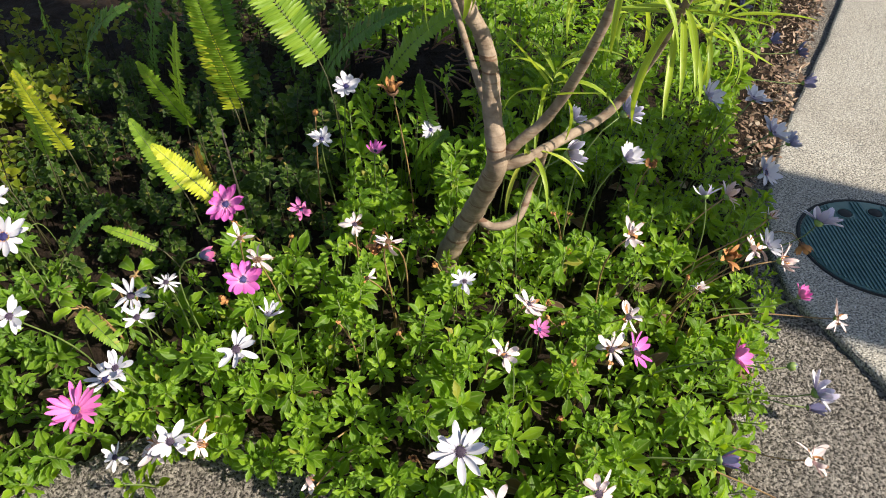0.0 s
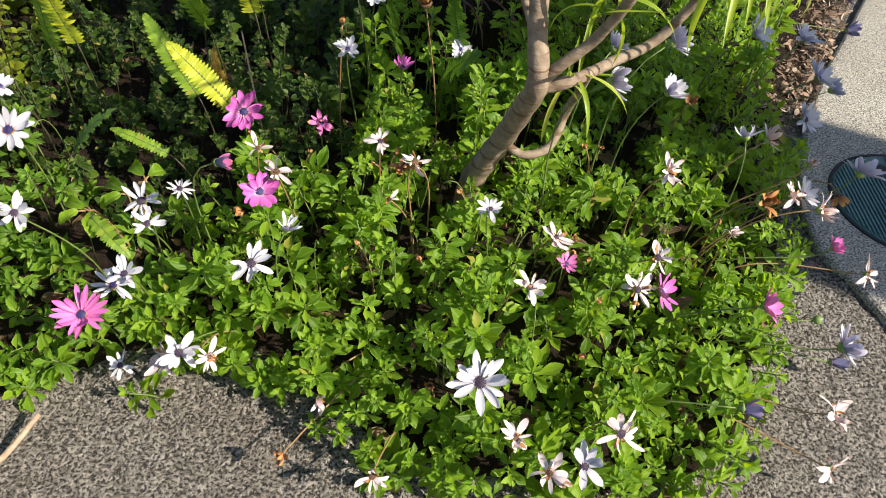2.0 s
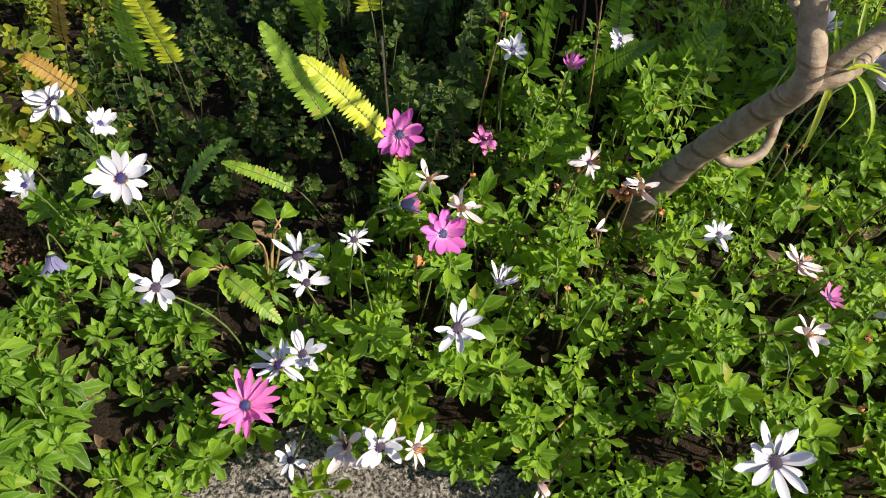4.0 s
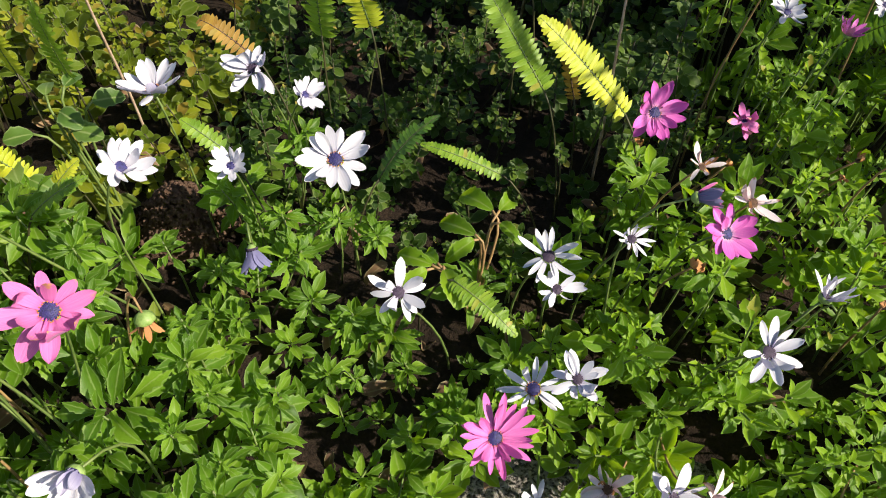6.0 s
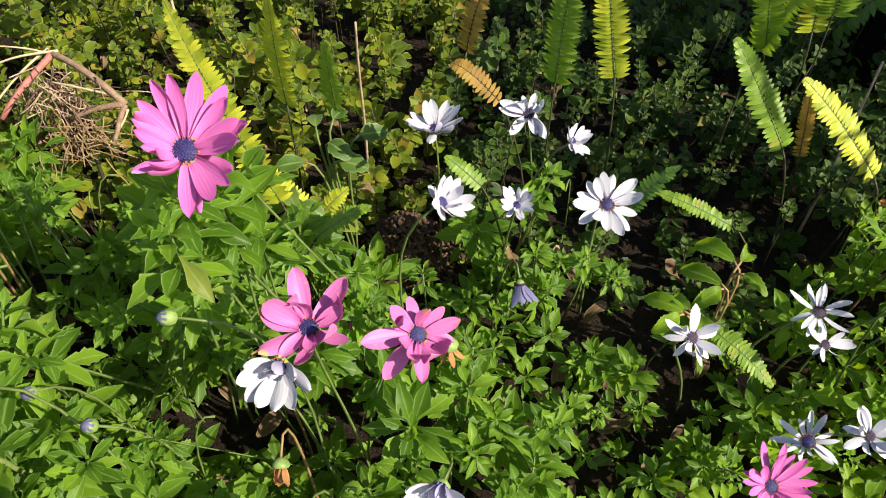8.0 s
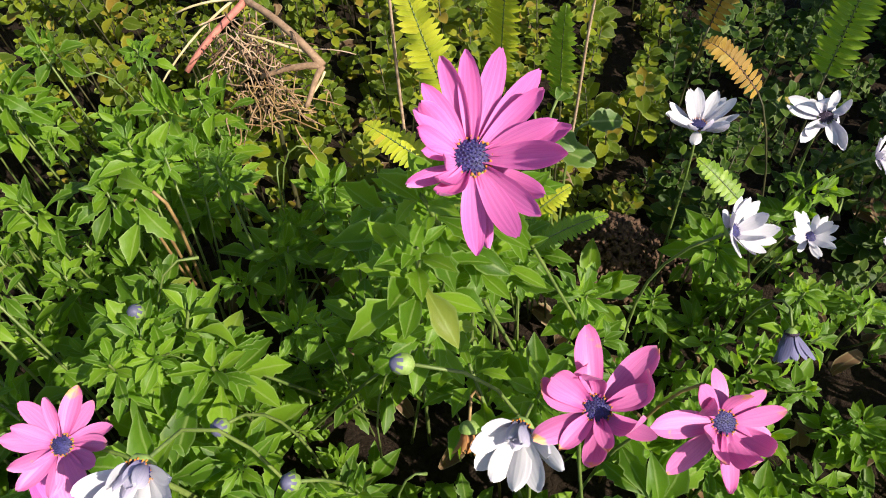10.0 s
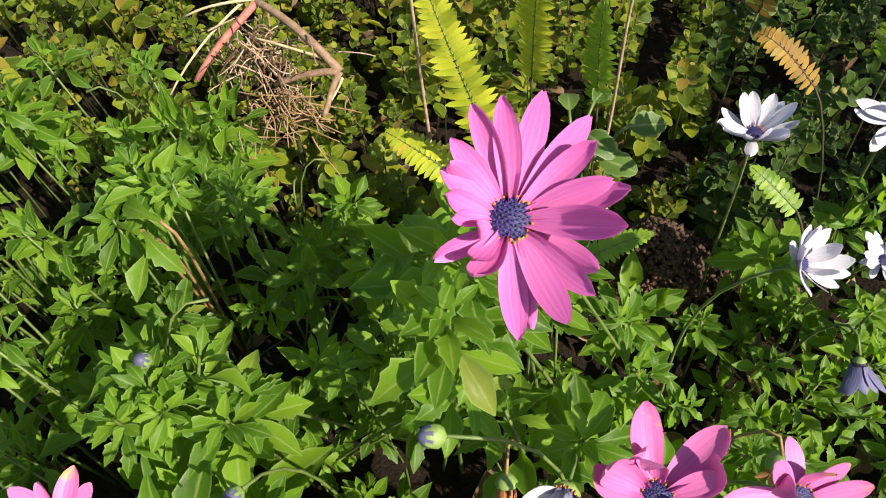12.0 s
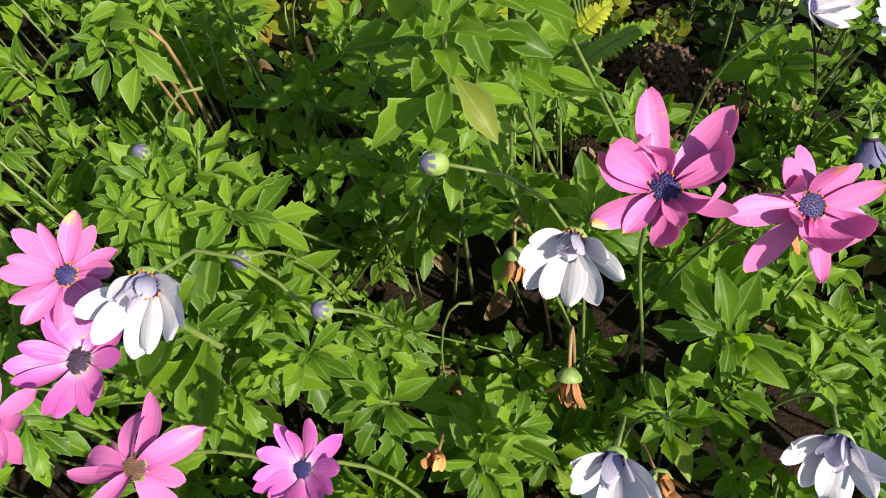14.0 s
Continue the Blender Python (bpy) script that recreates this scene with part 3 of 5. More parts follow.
def make_shoot(leaves, count, length, spread, rise, seed):
    """A leafy shoot of height 'rise' as a list of (leaf number, pose), growing up from its origin."""
    rng = random.Random(seed)
    out = []
    for i in range(count):
        t = i / (count - 1)
        z = -rise * (1 - t) ** 1.15
        turn = i * 2.39996 + rng.uniform(-0.35, 0.35)
        tilt = radians(spread * (1 - 0.66 * t ** 1.7) + rng.uniform(-19, 19))
        size = length * (1.0 - 0.55 * t ** 2.2) * rng.uniform(0.75, 1.15)
        way = Vector((math.cos(turn) * math.sin(tilt), math.sin(turn) * math.sin(tilt), math.cos(tilt)))
        face = Vector((-math.cos(turn) * math.cos(tilt), -math.sin(turn) * math.cos(tilt), math.sin(tilt)))
        face = (face + Vector((rng.uniform(-0.25, 0.25), rng.uniform(-0.25, 0.25), 0))).normalized()
        x = way.cross(face).normalized()
        face = x.cross(way)
        m = Matrix((x, way, face)).transposed().to_4x4()
        out.append((rng.randrange(len(leaves)), Matrix.Translation((way.x * 0.002, way.y * 0.002, z)) @ m @ Matrix.Scale(size, 4)))
    return out


SHOOTS = {
    "mat": (SPOON, LEAF, [make_shoot(SPOON, 15, 0.0235, 80, 0.034, s) for s in range(10)]),
    "lance": (SPEAR, LANCE, [make_shoot(SPEAR, 19, 0.0275, 78, 0.036, 40 + s) for s in range(10)]),
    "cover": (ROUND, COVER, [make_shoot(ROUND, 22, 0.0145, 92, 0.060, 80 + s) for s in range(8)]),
    "bronze": (ROUND, BRONZE, [make_shoot(ROUND, 18, 0.0175, 92, 0.060, 120 + s) for s in range(8)]),
}
SPACING = {"mat": 0.0225, "lance": 0.0255, "cover": 0.024, "bronze": 0.027}
FOLIAGE = {
    "mat": ("daisy_foliage", "dense bright green spoon-shaped daisy leaves", "foliage"),
    "lance": ("tall_daisy_foliage", "tall green toothed daisy leaves growing in rosettes", "foliage"),
    "cover": ("creeping_foliage", "dark creeping plant with tiny round leaves", "foliage"),
    "bronze": ("bronze_foliage", "olive and bronze small-leaved creeping plant", "foliage"),
}
rng = random.Random(7)
heaps = {k: Heap() for k in SHOOTS}
stalks = {k: Heap() for k in SHOOTS}
single = []
TALL = [(-0.735, 0.512, 0.30), (-0.714, 0.492, 0.325), (-0.70, 0.53, 0.31), (-0.728, 0.55, 0.27), (-0.712, 0.478, 0.312), (-0.700, 0.508, 0.325)]
for i, (px, py, top) in enumerate(TALL):
    single.append(("lance", i % 10, aimed((px, py, top), Vector((rng.gauss(-0.1, 0.2), rng.gauss(-0.25, 0.2), 1)), Vector((math.cos(i), math.sin(i), 0)), 1.15), top))
for i, (px, py, top) in enumerate([(-0.327, 0.441, 0.035), (-0.434, 0.442, 0.035), (-0.405, 0.462, 0.055), (-0.375, 0.487, 0.06), (-0.26, 0.482, 0.075), (-0.295, 0.487, 0.07), (-0.475, 0.44, 0.07)]):
    single.append(("mat", i % 10, aimed((px, py, top), Vector((rng.gauss(-0.1, 0.3), -0.5, 1)), Vector((math.cos(i), math.sin(i), 0)), 1.15), top))
for i, (px, py, top) in enumerate(TALL):
    single.append(("lance", (i + 3) % 10, aimed((px + 0.006, py + 0.004, top - 0.05), Vector((rng.gauss(0.2, 0.2), rng.gauss(-0.25, 0.2), 1)), Vector((math.cos(2 * i), math.sin(2 * i), 0)), 0.95), top - 0.05))
STALK = tube([(0, 0, -1), (0.04, 0.02, -0.5), (0, 0, 0)], [0.03, 0.025, 0.02], 4)
for kind in SHOOTS:
    step = SPACING[kind]
    shapes, _, variants = SHOOTS[kind]
    y = 0.2
    while y < 2.3:
        x = -1.55
        while x < 0.9:
            px, py = x + rng.uniform(-0.5, 0.5) * step, y + rng.uniform(-0.5, 0.5) * step
            x += step * (1 if py < 1.2 else 1.6)
            if py > 1.45 and px < -0.6:
                continue
            depth = bed_depth(px, py)
            spill = 0.05 if -0.3 < px < 0.32 and py < 0.6 else 0.015
            if depth < -spill or zone(px, py) != kind:
                continue
            top = canopy(px, py) * rng.uniform(0.62, 1.14) + 0.012 * noise.noise((px * 30, py * 30, 3.0))
            gap = noise.noise((px * 16, py * 16, 9.0)) + 0.5 * noise.noise((px * 37, py * 37, 4.0))
            sparse = kind == "mat" and -0.24 < px < 0.0 and py < 0.50
            if gap < (0.14 if sparse else {"mat": 0.0, "lance": -0.055}.get(kind, -0.06)):
                if rng.random() < 0.15:
                    continue
                top *= 0.42
            if depth < 0.03:
                top = min(top, 0.05 + max(0, depth + spill) * 0.9)
            if py > 1.3 and rng.random() < 0.2:
                continue
            lean = Vector((rng.gauss(0.14, 0.28), rng.gauss(-0.34, 0.28), 1))
            if depth < 0.06:
                lean += Vector((0.5 if px > 0.2 else 0, -0.7 if py - bed_front(px) < 0.06 else 0, 0)) * (1 - max(0, depth) / 0.06)
            m = aimed((px, py, max(top, 0.03)), lean, Vector((math.cos(rng.uniform(0, 6.3)), math.sin(rng.uniform(0, 6.3)), 0.1)), rng.choice((0.55, 0.65, 0.8, 0.9, 1.0, 1.15, 1.35)) * rng.uniform(0.92, 1.08))
            pick = rng.randrange(len(variants))
            hero = (kind == "lance" and -0.92 < px < -0.60 and 0.35 < py < 0.55) or (kind == "mat" and -0.20 < px < -0.12 and 0.48 < py < 0.56)
            if hero and kind == "lance" and rng.random() < 0.16:
                m = m @ Matrix.Scale(1.55, 4)
            if hero:
                single.append((kind, pick, m, top))
                continue
            for k, q in variants[pick]:
                heaps[kind].put(shapes[k], m @ q)
            foot = Vector((px - lean.x * 0.04, py - lean.y * 0.04, 0.0))
            foot.z = max(0.0, soil_z(foot.x, foot.y)) - 0.004
            axis = m.translation - foot
            stalks[kind].put(STALK, Matrix.Translation(m.translation) @ aimed((0, 0, 0), axis).to_3x3().to_4x4() @ Matrix.Diagonal((0.036, 0.036, axis.length, 1)))
        y += step
for kind in SHOOTS:
    name, label, category = FOLIAGE[kind]
    bed = thing(name, (0, 0, 0), label, category, kind="stuff")
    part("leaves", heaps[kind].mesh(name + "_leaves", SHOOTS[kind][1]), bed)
    part("stalks", stalks[kind].mesh(name + "_stalks", {"mat": STEM, "lance": STEM}.get(kind, STEM_SHADED)), bed)


def leaf_meshes(shapes, material, name):
    return [mesh_of(name, *s, [material]) for s in shapes]


SPOON_LEAF = leaf_meshes(SPOON, LEAF, "leaf")
SPEAR_LEAF = leaf_meshes(SPEAR, LANCE, "leaf")
STALK_MESH = {"mat": mesh_of("stalk", *STALK, [STEM]), "lance": mesh_of("stalk", *STALK, [STEM])}
models = {}
for kind, pick, m, top in single:
    key = (kind, pick)
    foot_drop = max(0.03, top) / max(0.5, m.col[2].xyz.normalized().z)
    scale = m.to_scale().x
    if key not in models:
        shoot = thing("daisy_shoot", (0, 0, 0), "leafy green daisy shoot with a rosette of toothed leaves" if kind == "lance" else "short leafy daisy shoot with spoon-shaped leaves", "shoot", "leafy daisy shoots")
        part("stalk", STALK_MESH[kind], shoot, Matrix.Diagonal((0.04, 0.04, foot_drop / scale, 1)))
        for k, q in SHOOTS[kind][2][pick]:
            part("leaf", (SPEAR_LEAF if kind == "lance" else SPOON_LEAF)[k], shoot, q)
        shoot.matrix_basis = m
        models[key] = shoot
    else:
        other = copy_thing(models[key], Matrix.Identity(4))
        other.matrix_basis = m
        for child in other.children:
            if child.name.startswith("stalk"):
                child.matrix_basis = Matrix.Diagonal((0.04, 0.04, foot_drop / scale, 1))


# ---- daisies ----
def petal_shape(rows, cols, width, bend, curl, seed):
    """A petal of length 1 along +y with an upper and an under face, 0.012 thick."""
    rnd = random.Random(seed)
    lean, notch = rnd.uniform(-0.06, 0.06), rnd.uniform(0.0, 0.05)
    top, uvs = [], []
    for i in range(rows + 1):
        t = i / rows
        w = width * (0.40 + 0.60 * math.sin(min(1.0, t / 0.58) * math.pi / 2)) * (max(0.0, 1 - ((t - 0.5) / 0.505) ** 2.3) ** 0.62 if t > 0.5 else 1)
        w = max(w, width * 0.12)
        angle = bend * t
        y = t if abs(bend) < 1e-3 else math.sin(angle) / bend
        z = 0.0 if abs(bend) < 1e-3 else (1 - math.cos(angle)) / bend
        for j in range(cols + 1):
            s = 2 * j / cols - 1
            groove = 0.016 * math.cos(s * 7.0) * (1 - t) + curl * s * s * width
            dip = -notch * (1 - abs(s)) * (i == rows)
            top.append((s * w * 0.5 + lean * t * t, y + dip, z + groove))
            uvs.append((j / cols, t))
    n = len(top)
    verts = top + [(x, y, z - 0.012) for x, y, z in top]
    faces, slots = [], []
    for i in range(rows):
        for j in range(cols):
            a = i * (cols + 1) + j
            quad = (a, a + 1, a + cols + 2, a + cols + 1)
            faces += [quad, tuple(k + n for k in quad[::-1])]
            slots += [0, 1]
    return verts, faces, uvs + uvs, slots


PETALS = {}
LOOKS = {
    "pink": (PINK, PINK_BACK), "pale": (PINK_PALE, PINK_BACK), "magenta": (MAGENTA, PINK_BACK), "white": (WHITE, WHITE_BACK),
    "cream": (CREAM, CREAM_BACK), "violet": (BLUEGREY, BLUEGREY), "brown": (BROWN, BROWN), "lilac": (PINK_PALE, BLUEGREY),
}


def petal_mesh(look, bend, width, variant, fine):
    key = (look, round(bend, 1), round(width, 2), variant, fine)
    if key not in PETALS:
        v, f, u, s = petal_shape(10 if fine else 6, 4 if fine else 2, width, bend, (0.10, -0.12, 0.02, 0.2)[variant], hash((variant, 3)) % 97)
        PETALS[key] = mesh_of("petal", v, f, u, LOOKS[look], s)
    return PETALS[key]


def dome(count, radius, height, size, low=0.0):
    """Small pointed bumps spread over a dome."""
    verts, faces = [], []
    for i in range(count):
        r = radius * math.sqrt(low + (1 - low) * (i + 0.5) / count)
        a = i * 2.39996
        z = height * (1 - (r / radius) ** 2)
        k = len(verts)
        for q in range(5):
            b = q * 2 * math.pi / 5
            verts.append((r * math.cos(a) + size * math.cos(b), r * math.sin(a) + size * math.sin(b), z - size))
        verts.append((r * math.cos(a), r * math.sin(a), z + size * 1.6))
        faces += [(k + q, k + (q + 1) % 5, k + 5) for q in range(5)]
    return verts, faces


def disc_mesh(material):
    v, f = dome(80, 0.92, 0.26, 0.10)
    k = len(v)
    for i in range(5):
        r, z = (1.0, 0.97, 0.75, 0.4, 0.1)[i], (-0.35, -0.05, 0.08, 0.19, 0.23)[i]
        v += [(r * math.cos(q * math.pi / 7), r * math.sin(q * math.pi / 7), z) for q in range(14)]
    for i in range(4):
        for q in range(14):
            j = (q + 1) % 14
            f.append((k + i * 14 + q, k + i * 14 + j, k + (i + 1) * 14 + j, k + (i + 1) * 14 + q))
    f.append(tuple(k + 56 + q for q in range(14)))
    return mesh_of("disc", v, f, None, [material])


def calyx_mesh(material, name="calyx"):
    v, f = [], []
    for i in range(5):
        r, z = (0.28, 0.62, 0.95, 1.05, 0.9)[i], (-1.15, -0.95, -0.55, -0.15, 0.05)[i]
        v += [(r * (1 + 0.08 * (q % 2)) * math.cos(q * math.pi / 8), r * (1 + 0.08 * (q % 2)) * math.sin(q * math.pi / 8), z) for q in range(16)]
    for i in range(4):
        for q in range(16):
            j = (q + 1) % 16
            f.append((i * 16 + q, i * 16 + j, (i + 1) * 16 + j, (i + 1) * 16 + q))
    f.append(tuple(range(16))[::-1])
    return mesh_of(name, v, f, None, [material])


def bud_mesh(material, tip):
    """A closed bud: a ribbed green cup with folded, striped petals at its end."""
    v, f, slots = [], [], []
    prof = ((0.25, -1.2), (0.75, -0.9), (1.02, -0.3), (0.98, 0.3), (0.72, 0.85), (0.35, 1.15), (0.08, 1.25))
    for i, (r, z) in enumerate(prof):
        v += [(r * (1 + 0.06 * (-1) ** q) * math.cos(q * math.pi / 8 + i * 0.1), r * (1 + 0.06 * (-1) ** q) * math.sin(q * math.pi / 8 + i * 0.1), z) for q in range(16)]
    for i in range(len(prof) - 1):
        for q in range(16):
            j = (q + 1) % 16
            f.append((i * 16 + q, i * 16 + j, (i + 1) * 16 + j, (i + 1) * 16 + q))
            slots.append(1 if i >= 4 or (i == 3 and q % 2) else 0)
    f.append(tuple(range((len(prof) - 1) * 16, len(prof) * 16)))
    slots.append(1)
    return mesh_of("bud", v, f, None, [material, tip], slots)


DISCS = {"blue": disc_mesh(DISC), "dark": disc_mesh(DISC_DARK), "dry": disc_mesh(DRY)}
POLLEN_MESH = mesh_of("anthers", *dome(26, 0.98, 0.26, 0.085, 0.66), None, [POLLEN])
CALYX_MESH, CALYX_DRY = calyx_mesh(CALYX), calyx_mesh(DRY)
BUD_MESH = bud_mesh(CALYX, BLUEGREY)
LABELS = {
    "pink": "bright pink African daisy with a blue centre", "pale": "pale pink African daisy with browning petal tips",
    "magenta": "magenta African daisy with whitish petal bases", "white": "white African daisy with a dark blue centre",
    "cream": "fading cream daisy with browned petals", "violet": "closed daisy showing violet undersides",
    "brown": "dried brown daisy head", "lilac": "half-closed lilac daisy with streaked petals", "bud": "green unopened daisy bud", "drybud": "withered daisy head with a brush of orange-brown petals",
}
frng = random.Random(21)


def stem_line(head, facing, foot):
    reach = (head - foot).length
    return curve_points(foot, foot + UP * reach * 0.45, head - facing * reach * 0.28, head, 8)


def daisy(look, x, y, z, fx, fy, fz, d=0.045, n=13, cup=12, centre="blue", miss=0.0, mess=1.0, root=None, bend=None, width=None, state="", lop=None):
    """One flower: its place, the way it faces, its width across, its petals, how far they rise (degrees) and where its stem is rooted."""
    head, facing = Vector((x, y, z)), Vector((fx, fy, fz)).normalized()
    if root is None:
        root = (-0.05 * facing.x + frng.uniform(-0.015, 0.015), -0.05 * facing.y + 0.02 + frng.uniform(-0.01, 0.01))
    foot = Vector((x + root[0], y + root[1], 0))
    foot.z = max(0.0, soil_z(foot.x, foot.y)) - 0.004
    label = LABELS[look] + (" " + state if state else "")
    flower = thing("daisy_bud" if "bud" in look else "daisy", foot, label, "bud" if "bud" in look else "flower", "buds" if "bud" in look else "daisies")
    back = Matrix.Translation(-foot)
    r = d * 0.092 if look in ("pink", "pale") else d * (0.085 if look == "cream" else 0.106)
    if look in ("bud", "drybud"):
        r = d * 0.5
    neck = head - facing * r * 1.1
    dry = look in ("brown", "drybud")
    pts = [p - foot for p in stem_line(neck, facing, foot)]
    part("stem", tube_mesh("stem", pts, [0.0011 - 0.0003 * i / 8 for i in range(9)], STEM_RED if dry or look == "cream" else STEM, 5), flower)
    here = back @ aimed(head, facing, Vector((frng.uniform(-1, 1), frng.uniform(-1, 1), 0.2)))
    if look in ("bud", "drybud"):
        if not dry:
            part("bud", BUD_MESH, flower, here @ Matrix.Scale(r, 4))
            return flower
        part("calyx", CALYX_MESH if frng.random() < 0.6 else CALYX_DRY, flower, here @ Matrix.Scale(r, 4), "withered calyx")
        for i in range(15):
            a = i * 2.39996 + frng.uniform(-0.3, 0.3)
            e = radians(74 + frng.uniform(-22, 14))
            k = 0.75 * math.sqrt((i + 1) / 15)
            out = Vector((math.cos(a) * math.cos(e), math.sin(a) * math.cos(e), math.sin(e)))
            up = Vector((-math.cos(a) * math.sin(e), -math.sin(a) * math.sin(e), math.cos(e)))
            m = Matrix((out.cross(up), out, up)).transposed().to_4x4()
            part("petal", petal_mesh("brown", frng.choice((-0.9, 0.4, 1.3)), 0.30, i % 4, False), flower, here @ Matrix.Translation((math.cos(a) * r * k, math.sin(a) * r * k, 0)) @ m @ Matrix.Scale(r * frng.uniform(1.5, 2.6), 4))
        return flower
    part("calyx", CALYX_DRY if dry else CALYX_MESH, flower, here @ Matrix.Scale(r * (0.75 if look == "violet" else 1.0), 4))
    disc = part("disc", DISCS[centre], flower, here @ Matrix.Scale(r, 4), {"blue": "deep blue disc", "dark": "blackish disc", "dry": "dried disc"}[centre])
    if centre == "blue" and d > 0.045:
        tagged(part("anther_ring", POLLEN_MESH, disc, Matrix.Translation((0, 0, 0.07)) @ Matrix.Scale(1.06, 4), "orange pollen dots"), kind="stuff")
    fine = d > 0.042
    mess *= 1.6 if look == "cream" else 1.2
    if look in ("pink", "magenta") and cup < 14:
        cup += 10
    if look in ("white", "cream") and n < 14 and state != "drooping":
        n += 6 if look == "cream" else 4
        width = width * 0.86 if width else None
    if width is None:
        width = min(0.40, 5.6 / n) if n > 9 else 0.40
    if bend is None:
        bend = {"brown": 1.6, "violet": -0.2, "cream": -0.5}.get(look, 0.2)
    hangs = state == "drooping"
    for i in range(n):
        if frng.random() < miss:
            continue
        a = 2 * math.pi * (i + frng.uniform(-0.28, 0.28) * mess) / n
        e = radians(cup + frng.gauss(0, 7) * mess + (4 if i % 2 else -4))
        size = (d * 0.5 - r * 0.55) * frng.uniform(max(0.45, 1 - 0.2 * mess), 1 + 0.04 * mess)
        out = Vector((math.cos(a) * math.cos(e), math.sin(a) * math.cos(e), math.sin(e)))
        if hangs:
            rise = (here.to_3x3() @ Vector((math.cos(a), math.sin(a), 0))).z
            if rise > 0.2:
                e += radians(80) * rise
                size *= 0.8
                out = Vector((math.cos(a) * math.cos(e), math.sin(a) * math.cos(e), math.sin(e)))
        if lop:
            lean = max(0.0, (here.to_3x3() @ Vector((math.cos(a), math.sin(a), 0))).dot(Vector(lop)))
            e += radians(38) * lean
            size *= 1 - 0.34 * lean
            out = Vector((math.cos(a) * math.cos(e), math.sin(a) * math.cos(e), math.sin(e)))
        up = Vector((-math.cos(a) * math.sin(e), -math.sin(a) * math.sin(e), math.cos(e)))
        side = out.cross(up)
        roll = frng.gauss(0, 0.16) * mess
        side, up = side * math.cos(roll) + up * math.sin(roll), up * math.cos(roll) - side * math.sin(roll)
        m = Matrix((side, out, up)).transposed().to_4x4()
        b = bend + frng.choice((-0.4, -0.1, 0.0, 0.2, 0.5, 1.0 if mess > 1.2 else 0.3)) * min(mess, 1.8)
        shown = look
        broad = width
        if look == "cream":
            broad = width * frng.choice((0.6, 0.8, 1.0))
            b += frng.uniform(-0.9, 1.3)
            if frng.random() < 0.26:
                shown, size, b = "brown", size * 0.6, b + 1.4
        part("petal", petal_mesh(shown, b, broad, frng.randrange(4), fine), flower, here @ Matrix.Translation((math.cos(a) * r * 0.7, math.sin(a) * r * 0.7, -r * 0.1)) @ m @ Matrix.Scale(size, 4))
    return flower


# tall plants
daisy("pink", -0.692, 0.483, 0.356, 0.10, -0.55, 0.80, 0.074, 22, 6, mess=0.9, width=0.27, root=(-0.02, 0.05), state="standing above the leaves", lop=(-0.92, -0.39, 0.0))
daisy("pale", -0.638, 0.448, 0.279, 0.15, -0.30, 0.92, 0.058, 14, 14, mess=1.5, width=0.40, root=(0.01, 0.03))
daisy("pale", -0.589, 0.472, 0.249, 0.30, -0.50, 0.80, 0.058, 14, 14, mess=1.5, width=0.40, root=(-0.05, 0.03))
daisy("white", -0.667, 0.462, 0.222, -0.05, -0.80, 0.48, 0.052, 12, 34, mess=0.7, width=0.46, root=(-0.01, 0.05), state="drooping")
daisy("white", -0.779, 0.381, 0.289, 0.22, -0.78, 0.45, 0.047, 12, 34, mess=0.8, width=0.44, root=(0.03, 0.04), state="drooping")
daisy("pale", -0.824, 0.388, 0.270, 0.20, -0.40, 0.90, 0.046, 14, 4, root=(-0.02, 0.04))
daisy("magenta", -0.827, 0.370, 0.240, 0.05, -0.25, 0.95, 0.050, 13, 16, "dark", width=0.40, root=(-0.03, 0.02))
daisy("pale", -0.781, 0.338, 0.250, 0.1, -0.45, 0.80, 0.046, 10, 2, "dry", mess=1.8, bend=-0.9, width=0.44, root=(0.01, 0.04))
daisy("magenta", -0.737, 0.354, 0.230, -0.1, -0.45, 0.85, 0.036, 13, 18, root=(0.03, 0.02))
daisy("pale", -0.842, 0.342, 0.245, 0.2, -0.40, 0.85, 0.042, 12, 8, root=(-0.02, 0.02))
daisy("white", -0.640, 0.389, 0.198, -0.08, -0.80, 0.45, 0.044, 12, 34, mess=0.7, width=0.46, root=(0.0, 0.04), state="drooping")
daisy("white", -0.570, 0.407, 0.208, -0.15, -0.80, 0.45, 0.044, 12, 34, mess=0.7, width=0.46, root=(-0.01, 0.05), state="drooping")
daisy("violet", -0.534, 0.600, 0.150, 0.15, -0.55, -0.75, 0.042, 10, 72, "dark", mess=0.8, root=(-0.02, 0.05), width=0.40)
daisy("bud", -0.713, 0.452, 0.272, -0.75, -0.45, 0.45, 0.0085, root=(0.05, 0.03))
daisy("drybud", -0.578, 0.519, 0.176, 0.10, -0.25, -0.92, 0.012, root=(-0.045, 0.02))
daisy("drybud", -0.694, 0.475, 0.183, 0.15, -0.6, -0.6, 0.010, root=(0.01, 0.03))
daisy("drybud", -0.661, 0.421, 0.185, 0.1, -0.7, -0.5, 0.0095, root=(0.0, 0.03))
daisy("brown", -0.709, 0.386, 0.165, 0.1, -0.4, 0.5, 0.022, 12, 40, "dry", mess=2)
daisy("drybud", -0.620, 0.400, 0.150, 0.2, -0.6, 0.5, 0.010)
daisy("bud", -0.860, 0.470, 0.232, 0.1, -0.4, 0.9, 0.008)
daisy("bud", -0.790, 0.425, 0.232, 0.1, -0.6, 0.6, 0.008)
daisy("bud", -0.752, 0.412, 0.228, -0.2, -0.5, 0.8, 0.008)
